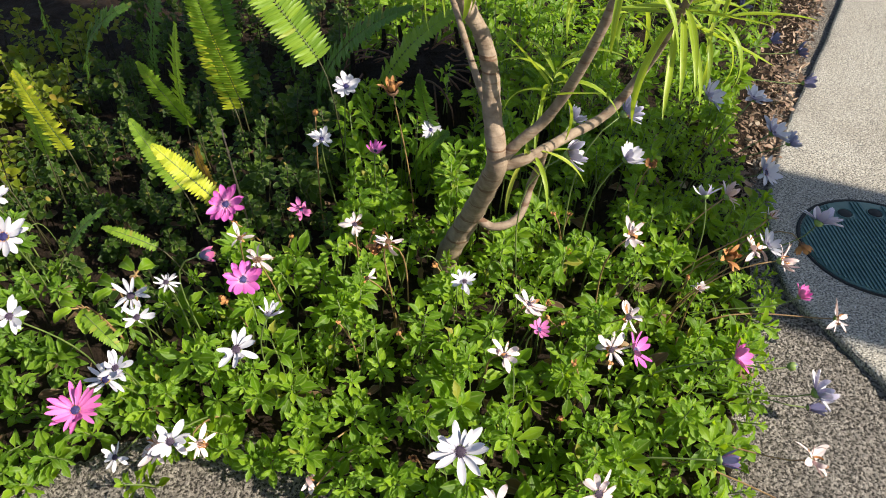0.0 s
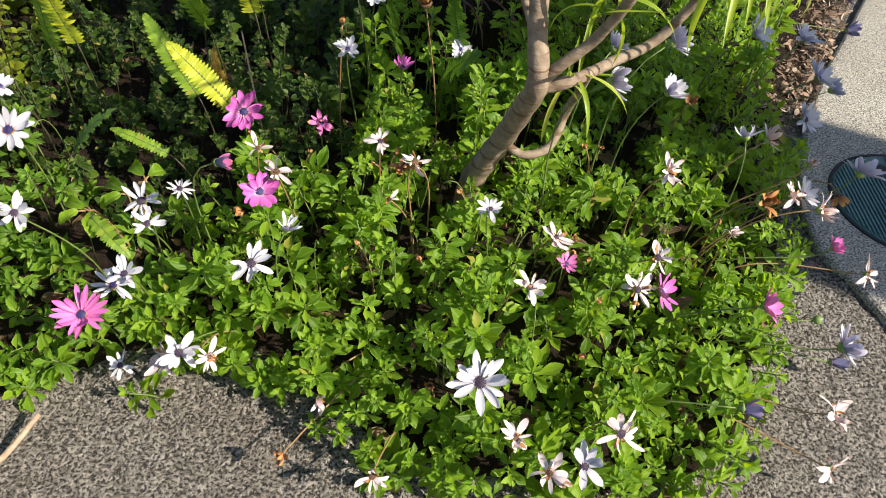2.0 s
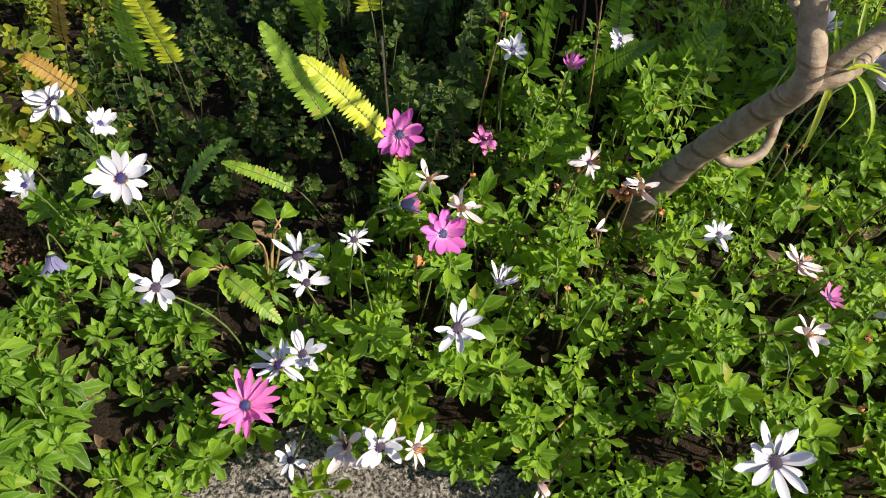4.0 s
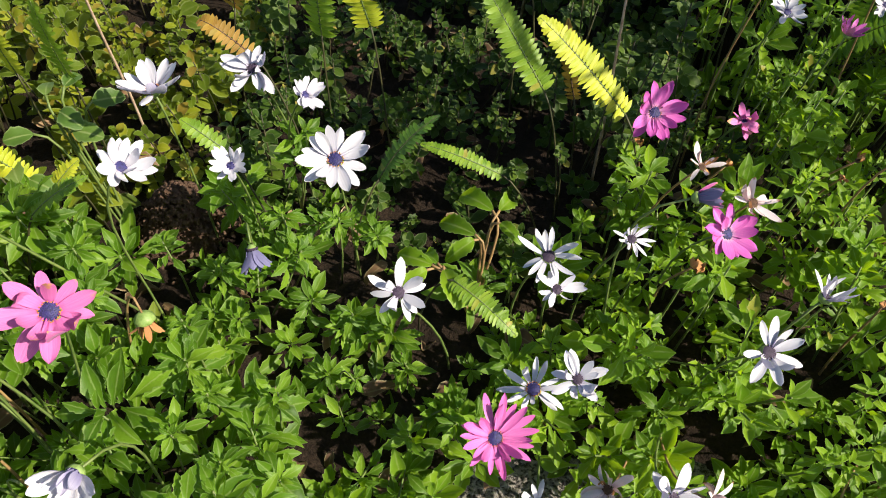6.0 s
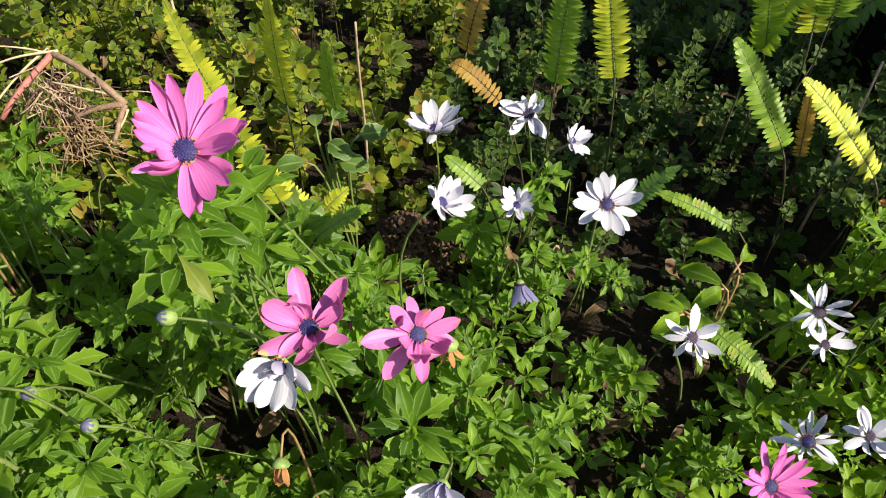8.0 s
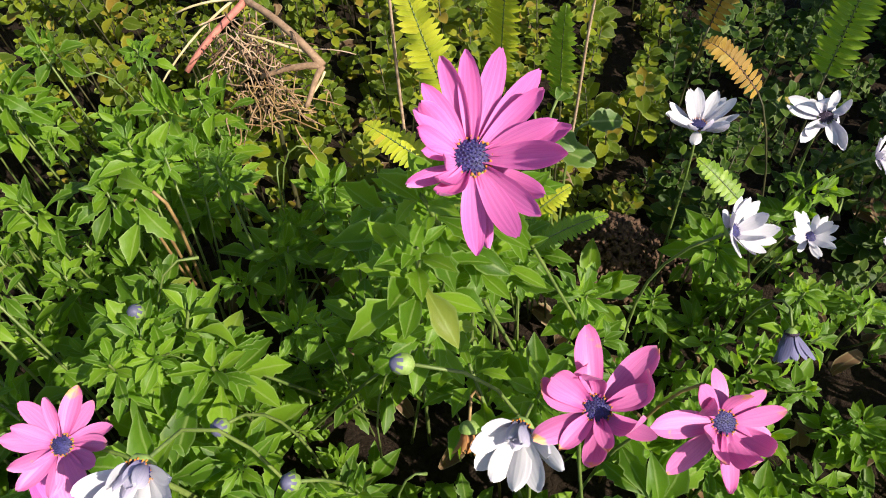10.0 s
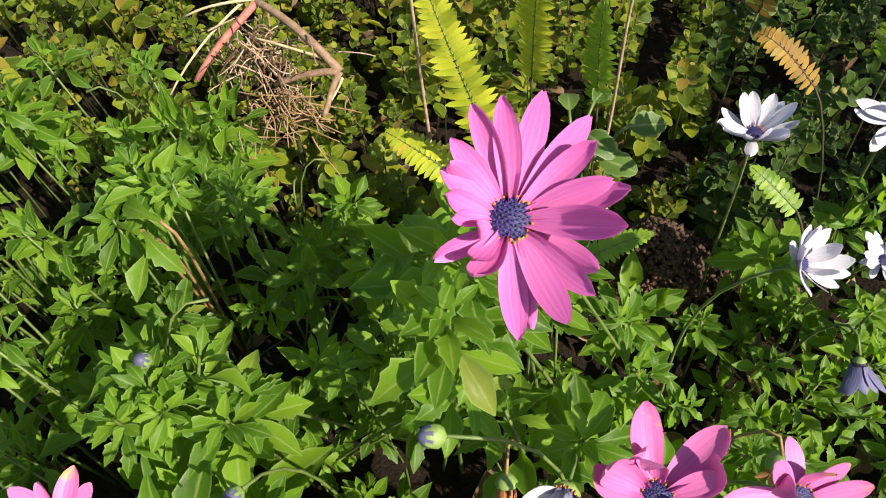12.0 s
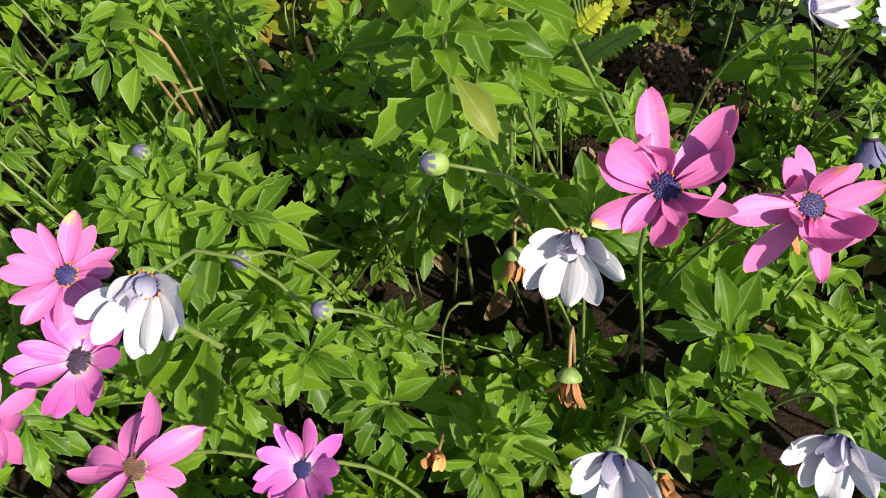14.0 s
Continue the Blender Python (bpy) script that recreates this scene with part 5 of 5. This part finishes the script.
# ---- sapling ----
def build_sapling():
    foot = Vector((0.0, 0.735, 0.015))
    tree = thing("sapling", foot, "young branching tree with ringed grey-brown bark and narrow leaves", "tree")

    def limb(name, pts, r0, r1):
        line = smooth_line(pts, 5)
        radii = [(r0 + (r1 - r0) * i / (len(line) - 1)) * (1 + 0.05 * math.sin(i * 2.1)) for i in range(len(line))]
        return part(name, tube_mesh(name, [p - foot for p in line], radii, BARK, 10), tree)

    trunk = limb("trunk", [(0.0, 0.735, 0.0), (0.006, 0.718, 0.09), (0.020, 0.705, 0.14), (0.035, 0.690, 0.186), (0.047, 0.650, 0.255), (0.053, 0.622, 0.305), (0.048, 0.64, 0.345), (0.045, 0.652, 0.385), (0.036, 0.655, 0.42), (0.018, 0.656, 0.455), (0.005, 0.66, 0.52), (0.0, 0.67, 0.62)], 0.0155, 0.0045)
    limb_a = limb("branch", [(0.052, 0.624, 0.298), (0.072, 0.622, 0.325), (0.098, 0.622, 0.354), (0.118, 0.595, 0.42), (0.135, 0.575, 0.50), (0.15, 0.57, 0.60)], 0.0062, 0.0034)
    limb_b = limb("branch", [(0.050, 0.626, 0.293), (0.085, 0.628, 0.305), (0.125, 0.665, 0.303), (0.172, 0.693, 0.315), (0.203, 0.692, 0.37), (0.206, 0.645, 0.44), (0.205, 0.60, 0.50)], 0.0064, 0.0036)
    limb_c = limb("branch", [(0.100, 0.640, 0.303), (0.103, 0.675, 0.260), (0.102, 0.710, 0.212), (0.088, 0.690, 0.180), (0.060, 0.682, 0.172), (0.036, 0.690, 0.182)], 0.0045, 0.005)
    limb_d = limb("branch", [(0.046, 0.652, 0.385), (0.02, 0.70, 0.46), (0.0, 0.77, 0.60), (-0.08, 0.90, 0.74), (-0.14, 1.0, 0.92)], 0.006, 0.003)
    limb_e = limb("branch", [(0.05, 0.64, 0.33), (0.03, 0.70, 0.37), (0.01, 0.75, 0.42)], 0.004, 0.003)
    leaf = leaf_meshes(NARROW, SAPLING_LEAF, "leaf")
    lr = random.Random(5)

    def tuft(at, way, count, length, droop=0.25, open_angle=70, limb_of=None):
        base = aimed(Vector(at), way)
        for i in range(count):
            a = i * 2.39996 + lr.uniform(-0.3, 0.3)
            e = radians(open_angle * (0.35 + 0.75 * (i / count)) + lr.uniform(-12, 12))
            out = base.to_3x3() @ Vector((math.cos(a) * math.sin(e), math.sin(a) * math.sin(e), math.cos(e)))
            out = (out - UP * droop).normalized()
            f2 = UP - out * out.z
            if f2.length < 0.2:
                f2 = Vector((0, -1, 0)) - out * -out.y
            f2.normalize()
            x = out.cross(f2)
            m = Matrix((x, out, f2)).transposed().to_4x4()
            part("leaf", leaf[lr.randrange(4)], limb_of or trunk, Matrix.Translation(base.translation - base.to_3x3() @ Vector((0, 0, 0.025 * i / count)) - foot) @ m @ Matrix.Scale(length * lr.uniform(0.55, 0.98), 4))

    tuft((0.206, 0.632, 0.455), (0.05, -0.5, 0.85), 16, 0.125, 0.35, 85, limb_b)
    tuft((0.245, 0.640, 0.44), (0.6, -0.2, 0.6), 9, 0.09, 0.3, 75, limb_b)
    tuft((0.138, 0.572, 0.53), (0.1, -0.2, 0.9), 10, 0.115, 0.5, 95, limb_a)
    tuft((0.0, 0.665, 0.57), (-0.1, -0.1, 1), 11, 0.13, 0.9, 105)
    tuft((0.02, 0.625, 0.545), (0.1, -0.2, 0.8), 7, 0.13, 1.2, 100)
    tuft((0.10, 0.62, 0.40), (0.2, 0.4, 0.7), 12, 0.085, 0.2, 80)
    tuft((0.092, 0.632, 0.31), (0.5, -0.1, 0.6), 9, 0.085, 0.35, 80)
    tuft((0.015, 0.742, 0.205), (-0.15, -0.25, 0.9), 9, 0.04, 0.1, 75)
    tuft((0.14, 0.68, 0.50), (0.3, 0.5, 0.8), 8, 0.11, 0.4, 90)
    tuft((0.19, 0.74, 0.42), (0.2, 0.6, 0.7), 9, 0.11, 0.3, 85)


build_sapling()


# ---- dark stump behind the bed ----
def build_stump():
    t = thing("tree_stump", (-0.03, 1.10, 0.0), "weathered rounded tree stump among ferns, coloured dark for shade", "stump")
    v, f = [], []
    for i in range(15):
        z = -0.02 + 0.165 * min(1, i / 10) + 0.012 * max(0, i - 10) * 0.5
        for k in range(30):
            a = 2 * math.pi * k / 30
            rad = 0.105 + 0.016 * noise.noise((math.cos(a) * 2.5, math.sin(a) * 2.5, z * 5)) + 0.05 * math.exp(-max(z, 0) / 0.05)
            rad *= 1 - (max(0, i - 9) / 5.5) ** 2
            v.append((rad * math.cos(a), rad * math.sin(a), z + 0.008 * noise.noise((math.cos(a) * 4, math.sin(a) * 4, i * 0.7))))
    for i in range(14):
        for k in range(30):
            j = (k + 1) % 30
            f.append((i * 30 + k, i * 30 + j, (i + 1) * 30 + j, (i + 1) * 30 + k))
    f.append(tuple(range(14 * 30, 15 * 30)))
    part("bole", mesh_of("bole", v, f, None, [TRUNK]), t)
    r = random.Random(3)
    for i in range(14):
        a = i * 0.46 + r.uniform(-0.1, 0.1)
        rad = 0.112
        pts = [Vector((rad * math.cos(a) * (1.25 if k == 0 else 1 - 0.02 * k), rad * math.sin(a) * (1.25 if k == 0 else 1 - 0.02 * k), 0.005 + 0.035 * k)) + Vector((r.gauss(0, 0.004), r.gauss(0, 0.004), 0)) for k in range(6)]
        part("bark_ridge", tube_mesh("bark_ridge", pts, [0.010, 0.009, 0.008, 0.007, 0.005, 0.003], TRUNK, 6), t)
    for i in range(70):
        a, rad = r.uniform(0, 6.3), r.uniform(0.03, 0.10)
        top = Vector((rad * math.cos(a), rad * math.sin(a), 0.165 + r.uniform(0, 0.02) - rad * 0.2))
        low = Vector((0.135 * math.cos(a + r.gauss(0, 0.2)), 0.135 * math.sin(a + r.gauss(0, 0.2)), r.uniform(0.03, 0.13)))
        part("fibre", tube_mesh("fibre", curve_points(top, top.lerp(low, 0.4) + UP * 0.03, low + UP * 0.05, low, 5), [0.0016] * 5 + [0.0006], DRY, 4), t)


build_stump()


# ---- loose and small things ----
def build_uprooted():
    foot = Vector((-0.90, 0.69, 0.03))
    u = thing("uprooted_plant", foot, "pulled-up dry plant with reddish stems and tangled roots", "weed")
    r = random.Random(11)
    knot = Vector((-0.860, 0.700, 0.218))

    def strand(name, a, b, sag, r0, r1, mat):
        a, b = Vector(a), Vector(b)
        c = curve_points(a, a.lerp(b, 0.33) + Vector((r.uniform(-1, 1), r.uniform(-1, 1), 0)) * 0.006 + UP * sag, a.lerp(b, 0.66) + UP * sag, b, 8)
        part(name, tube_mesh(name, [p - foot for p in c], [r0 + (r1 - r0) * i / 8 for i in range(9)], mat, 6), u)

    strand("stem", knot, (-0.940, 0.742, 0.236), 0.010, 0.0032, 0.0026, ROOT)
    strand("stem", (-0.935, 0.738, 0.236), (-0.965, 0.688, 0.205), 0.006, 0.0030, 0.0022, ROOT_RED)
    strand("stem", knot, (-0.905, 0.690, 0.208), 0.004, 0.0028, 0.0018, ROOT)
    strand("stem", knot, (-0.868, 0.680, 0.196), -0.002, 0.0026, 0.0018, ROOT)
    strand("stem", (-0.858, 0.698, 0.215), (-0.874, 0.676, 0.192), -0.002, 0.001, 0.0007, STRAW)
    strand("stem", (-0.868, 0.706, 0.222), (-0.930, 0.715, 0.225), 0.002, 0.0012, 0.0009, STRAW)
    strand("stem", (-0.870, 0.708, 0.222), (-0.925, 0.735, 0.238), 0.002, 0.0015, 0.0012, STRAW)
    strand("stem", (-0.930, 0.742, 0.238), (-0.985, 0.722, 0.230), 0.006, 0.0012, 0.0008, STRAW)
    strand("stem", (-0.940, 0.744, 0.238), (-0.990, 0.680, 0.19), 0.012, 0.0012, 0.0007, STRAW)
    strand("stem", (-0.945, 0.742, 0.236), (-0.995, 0.74, 0.24), 0.002, 0.001, 0.0006, STRAW)
    strand("stem", (-0.915, 0.72, 0.20), (-0.905, 0.69, 0.02), 0.0, 0.002, 0.002, STEM_SHADED)
    for i in range(120):
        a = Vector((-0.925 + r.gauss(0, 0.016), 0.715 + r.gauss(0, 0.012), 0.218 + r.gauss(0, 0.008)))
        b = a + Vector((r.gauss(0, 0.016), r.gauss(-0.006, 0.014), r.gauss(-0.012, 0.010)))
        strand("root", a, b, r.gauss(0, 0.006), 0.0006, 0.0004, (ROOT, WOOD, DRY)[i % 3])
    for i in range(100):
        a = Vector((-0.895 + r.gauss(0, 0.014), 0.682 + r.gauss(0, 0.010), 0.198 + r.gauss(0, 0.007)))
        b = a + Vector((r.gauss(0, 0.014), r.gauss(0, 0.012), r.gauss(-0.012, 0.008)))
        strand("root", a, b, r.gauss(0, 0.005), 0.0006, 0.0004, STEM_RED if i % 2 else ROOT)


build_uprooted()


def lump(seed, rough=0.55):
    r = random.Random(seed)
    bm = bmesh.new()
    bmesh.ops.create_icosphere(bm, subdivisions=1, radius=1.0)
    for q in bm.verts:
        q.co *= 1 + r.uniform(-rough, rough)
    v, f = [q.co.copy() for q in bm.verts], [tuple(k.index for k in face.verts) for face in bm.faces]
    bm.free()
    return v, f, [(0.5, 0.5)] * len(v)


CLODS = [lump(s) for s in range(4)]
r2 = random.Random(31)
h = Heap()
for i in range(1200):
    px, py = -0.638 + r2.gauss(0, 0.022), 0.724 + r2.gauss(0, 0.019)
    top = soil_z(px, py) + 0.055 * math.exp(-((px + 0.645) ** 2 + (py - 0.73) ** 2) / 0.0016)
    s = r2.uniform(0.0008, 0.0030) * (1.4 if i % 9 == 0 else 1)
    h.put(CLODS[i % 4], Matrix.Translation((px, py, top)) @ Euler((r2.uniform(0, 6), r2.uniform(0, 6), r2.uniform(0, 6))).to_matrix().to_4x4() @ Matrix.Diagonal((s, s * r2.uniform(0.5, 1), s * r2.uniform(0.4, 1), 1)))
tagged(new("soil_crumbs", h.mesh("soil_crumbs", CLOD)), "heap of crumbly brown soil between the plants", "soil", kind="stuff")
v, f = [], []
for i in range(9):
    rad = 0.052 * (1 - i / 8.5)
    for k in range(20):
        a = 2 * math.pi * k / 20
        rr = rad * (1 + 0.2 * noise.noise((math.cos(a) * 2, math.sin(a) * 2, i * 0.6)))
        v.append((-0.642 + rr * math.cos(a), 0.728 + rr * math.sin(a) * 0.8, 0.018 + 0.055 * (i / 8) ** 0.8 + 0.004 * noise.noise((k * 0.9, i * 0.9, 4))))
for i in range(8):
    for k in range(20):
        j = (k + 1) % 20
        f.append((i * 20 + k, i * 20 + j, (i + 1) * 20 + j, (i + 1) * 20 + k))
f.append(tuple(range(160, 180)))
tagged(new("soil_mound", mesh_of("soil_mound", v, f, None, [CLOD])), "small mound of dry brown soil", "soil", kind="stuff")

h = Heap()
CHIPS = [blade(3, 1, w, b, 0.0, oval, 0.0, 0.1, s) for s, (w, b) in enumerate(((0.3, 0.4), (0.18, -0.5), (0.45, 0.8)))]
for i in range(6500):
    py = 0.85 + r2.random() ** 1.3 * 1.2
    px = bed_right(py) + 0.05 - abs(r2.gauss(0, 0.06))
    if px > bed_right(py) + 0.03 * (py > 1.0):
        continue
    m = Matrix.Translation((px, py, max(0.002, soil_z(px, py)) + r2.uniform(0, 0.012))) @ Euler((r2.gauss(0, 0.5), r2.gauss(0, 0.5), r2.uniform(0, 6.3))).to_matrix().to_4x4()
    h.put(CHIPS[i % 3], m @ Matrix.Scale(r2.choice((0.004, 0.006, 0.008, 0.011, 0.018)) * r2.uniform(0.8, 1.2), 4))
tagged(new("mulch", h.mesh("mulch", CHIP)), "brown bark mulch strip beside the path", "mulch", kind="stuff")

h = Heap()
for i in range(420):
    px, py = r2.uniform(-1.1, 0.45), r2.uniform(0.35, 1.05)
    if bed_depth(px, py) < -0.01:
        continue
    m = Matrix.Translation((px, py, max(0, soil_z(px, py)) + r2.uniform(0.004, 0.02))) @ Euler((r2.gauss(0, 0.4), r2.gauss(0, 0.4), r2.uniform(0, 6.3))).to_matrix().to_4x4()
    h.put(LITTER[i % 3], m @ Matrix.Scale(r2.uniform(0.015, 0.04), 4))
tagged(new("leaf_litter", h.mesh("leaf_litter", DEAD)), "scattered brown dead leaves on the soil", "leaf litter", kind="stuff")

LITTER_LEAF = leaf_meshes(LITTER, DEAD, "dead_leaf")


def dead_leaf(x, y, z, size, turn, tip=0.0):
    size *= 0.7
    ob = tagged(new("dead_leaf", LITTER_LEAF[int(abs(turn) * 10) % 3]), "curled brown dead leaf caught among green shoots", "dead leaf", "dead leaves")
    ob.matrix_world = Matrix.Translation((x, y, z)) @ Euler((tip, 0.2, turn)).to_matrix().to_4x4() @ Matrix.Scale(size, 4)


dead_leaf(-0.385, 0.56, 0.040, 0.045, 2.1)
dead_leaf(-0.43, 0.525, 0.033, 0.04, -1.2)
dead_leaf(-0.36, 0.555, 0.040, 0.035, 4.0)
dead_leaf(-0.775, 0.52, 0.165, 0.016, 1.1, -0.8)
dead_leaf(-0.47, 0.47, 0.030, 0.05, 2.8)
dead_leaf(-0.50, 0.485, 0.035, 0.04, 0.2)
dead_leaf(0.255, 0.50, 0.045, 0.04, 1.3)
dead_leaf(0.275, 0.485, 0.045, 0.035, 0.4)


def stick(pts, r0, r1, label):
    line = smooth_line(pts, 5)
    foot = line[0].copy()
    s = thing("stick", foot, label, "stick")
    part("twig", tube_mesh("twig", [p - foot for p in line], [r0 + (r1 - r0) * i / (len(line) - 1) for i in range(len(line))], WOOD, 7), s)
    return s


stick([(-0.47, 0.335, 0.006), (-0.434, 0.375, 0.012), (-0.412, 0.420, 0.022)], 0.0036, 0.0028, "weathered pale brown stick lying on the concrete")
stick([(-0.700, 0.828, 0.03), (-0.694, 0.815, 0.12), (-0.690, 0.800, 0.20), (-0.686, 0.79, 0.25)], 0.0015, 0.001, "thin dead brown twig standing in creeping plants")
stick([(-0.845, 0.80, 0.03), (-0.84, 0.785, 0.16), (-0.835, 0.775, 0.27)], 0.0017, 0.0011, "thin dead brown twig standing in creeping plants")
stick([(-0.255, 0.80, 0.03), (-0.257, 0.79, 0.12), (-0.26, 0.785, 0.24)], 0.0016, 0.001, "thin dead brown twig standing in creeping plants")


# Broad soft leaves among the creeping plants and one toothed leaf on a red twig.
def leafy_sprig(name, label, foot, leaves, material, shapes, stem_mat):
    foot = Vector(foot)
    s = thing(name, foot, label, "plant")
    meshes = leaf_meshes(shapes, material, "leaf")
    for i, (at, way, size) in enumerate(leaves):
        at, way = Vector(at), Vector(way).normalized()
        line = curve_points(foot, foot.lerp(at, 0.4) + UP * 0.02, at - way * 0.02, at, 6)
        part("stalk", tube_mesh("stalk", [p - foot for p in line], [0.0011] * 7, stem_mat, 5), s)
        face = (Vector((0.1, -0.5, 0.85)) - way * Vector((0.1, -0.5, 0.85)).dot(way)).normalized()
        m = Matrix((way.cross(face), way, face)).transposed().to_4x4()
        part("leaf", meshes[i % len(meshes)], s, Matrix.Translation(at - foot) @ m @ Matrix.Scale(size * (0.72 if material is MINT else 1.0), 4))


leafy_sprig("toothed_sprig", "curled green toothed leaves on a reddish twig", (-0.375, 0.63, 0.02), [
    ((-0.376, 0.642, 0.122), (-0.60, 0.32, 0.1), 0.037), ((-0.377, 0.636, 0.122), (-0.37, -0.40, 0.1), 0.030), ((-0.362, 0.668, 0.122), (-0.57, 0.47, 0.1), 0.040),
    ((-0.356, 0.668, 0.122), (0.37, 0.42, 0.1), 0.031), ((-0.408, 0.611, 0.122), (-0.57, 0.22, 0.1), 0.034), ((-0.404, 0.613, 0.122), (-0.29, 0.34, 0.1), 0.026),
    ((-0.399, 0.606, 0.122), (0.19, -0.57, 0.1), 0.034), ((-0.412, 0.606, 0.122), (-0.31, -0.34, 0.1), 0.027), ((-0.356, 0.654, 0.122), (0.24, -0.35, 0.1), 0.025),
], LEAF, [blade(14, 4, 0.42, 0.9, 0.22, oval, 0.2, 0.08, 71), blade(12, 4, 0.46, 1.5, 0.3, oval, 0.3, 0.08, 72)], STEM_RED)
leafy_sprig("veined_sprig", "broad veined soft green leaves", (-0.69, 0.715, 0.03), [((-0.675, 0.722, 0.185), (0.8, 0.2, 0.1), 0.034), ((-0.70, 0.715, 0.18), (0.6, -0.5, 0.1), 0.034), ((-0.69, 0.705, 0.17), (0.9, -0.3, 0.1), 0.036), ((-0.715, 0.73, 0.185), (-0.2, 0.8, 0.3), 0.028), ((-0.72, 0.70, 0.17), (-0.7, -0.3, 0.1), 0.032), ((-0.70, 0.735, 0.19), (0.4, 0.7, 0.3), 0.026)], MINT, MINTY, STEM)
leafy_sprig("veined_sprig", "broad veined soft green leaves", (-0.72, 0.66, 0.03), [((-0.73, 0.675, 0.16), (0.4, -0.7, 0.2), 0.032), ((-0.715, 0.665, 0.155), (0.8, -0.4, 0.0), 0.03), ((-0.74, 0.67, 0.15), (-0.6, -0.4, 0.2), 0.03), ((-0.755, 0.655, 0.15), (-0.2, -0.8, 0.1), 0.032), ((-0.80, 0.635, 0.16), (0.3, -0.7, 0.1), 0.04), ((-0.78, 0.645, 0.16), (0.9, -0.1, 0.2), 0.035)], MINT, MINTY, STEM)
leafy_sprig("red_tipped_sprig", "yellowing daisy leaves with a reddish tip", (-0.93, 0.58, 0.03), [((-0.895, 0.545, 0.235), (-0.9, 0.15, 0.1), 0.036), ((-0.905, 0.54, 0.23), (0.7, -0.5, 0.0), 0.034), ((-0.90, 0.535, 0.225), (0.1, -0.8, -0.3), 0.03)], LANCE, SPEAR, STEM_RED)


# Old flower stalks, bare and curving, among the leaves.
h = Heap()
r3 = random.Random(77)
for i in range(55):
    px, py = r3.uniform(-1.0, 0.34), r3.uniform(0.36, 0.76)
    if bed_depth(px, py) < 0.02 or zone(px, py) not in ("mat", "lance"):
        continue
    top = canopy(px, py)
    a, reach = r3.uniform(0, 6.3), r3.uniform(0.015, 0.045)
    start = Vector((px, py, top * 0.5))
    end = start + Vector((math.cos(a) * reach, math.sin(a) * reach, top * 0.5 + r3.uniform(-0.01, 0.022)))
    line = curve_points(start, start + UP * top * 0.45, end - Vector((math.cos(a), math.sin(a), 0)) * reach * 0.5 + UP * 0.012, end, 6)
    h.put(tube(line, [0.0006] * 6 + [0.0010], 5), Matrix.Identity(4))
tagged(new("bare_stalks", h.mesh("bare_stalks", STEM)), "thin bare green flower stalks among the leaves", "stalks", kind="stuff")
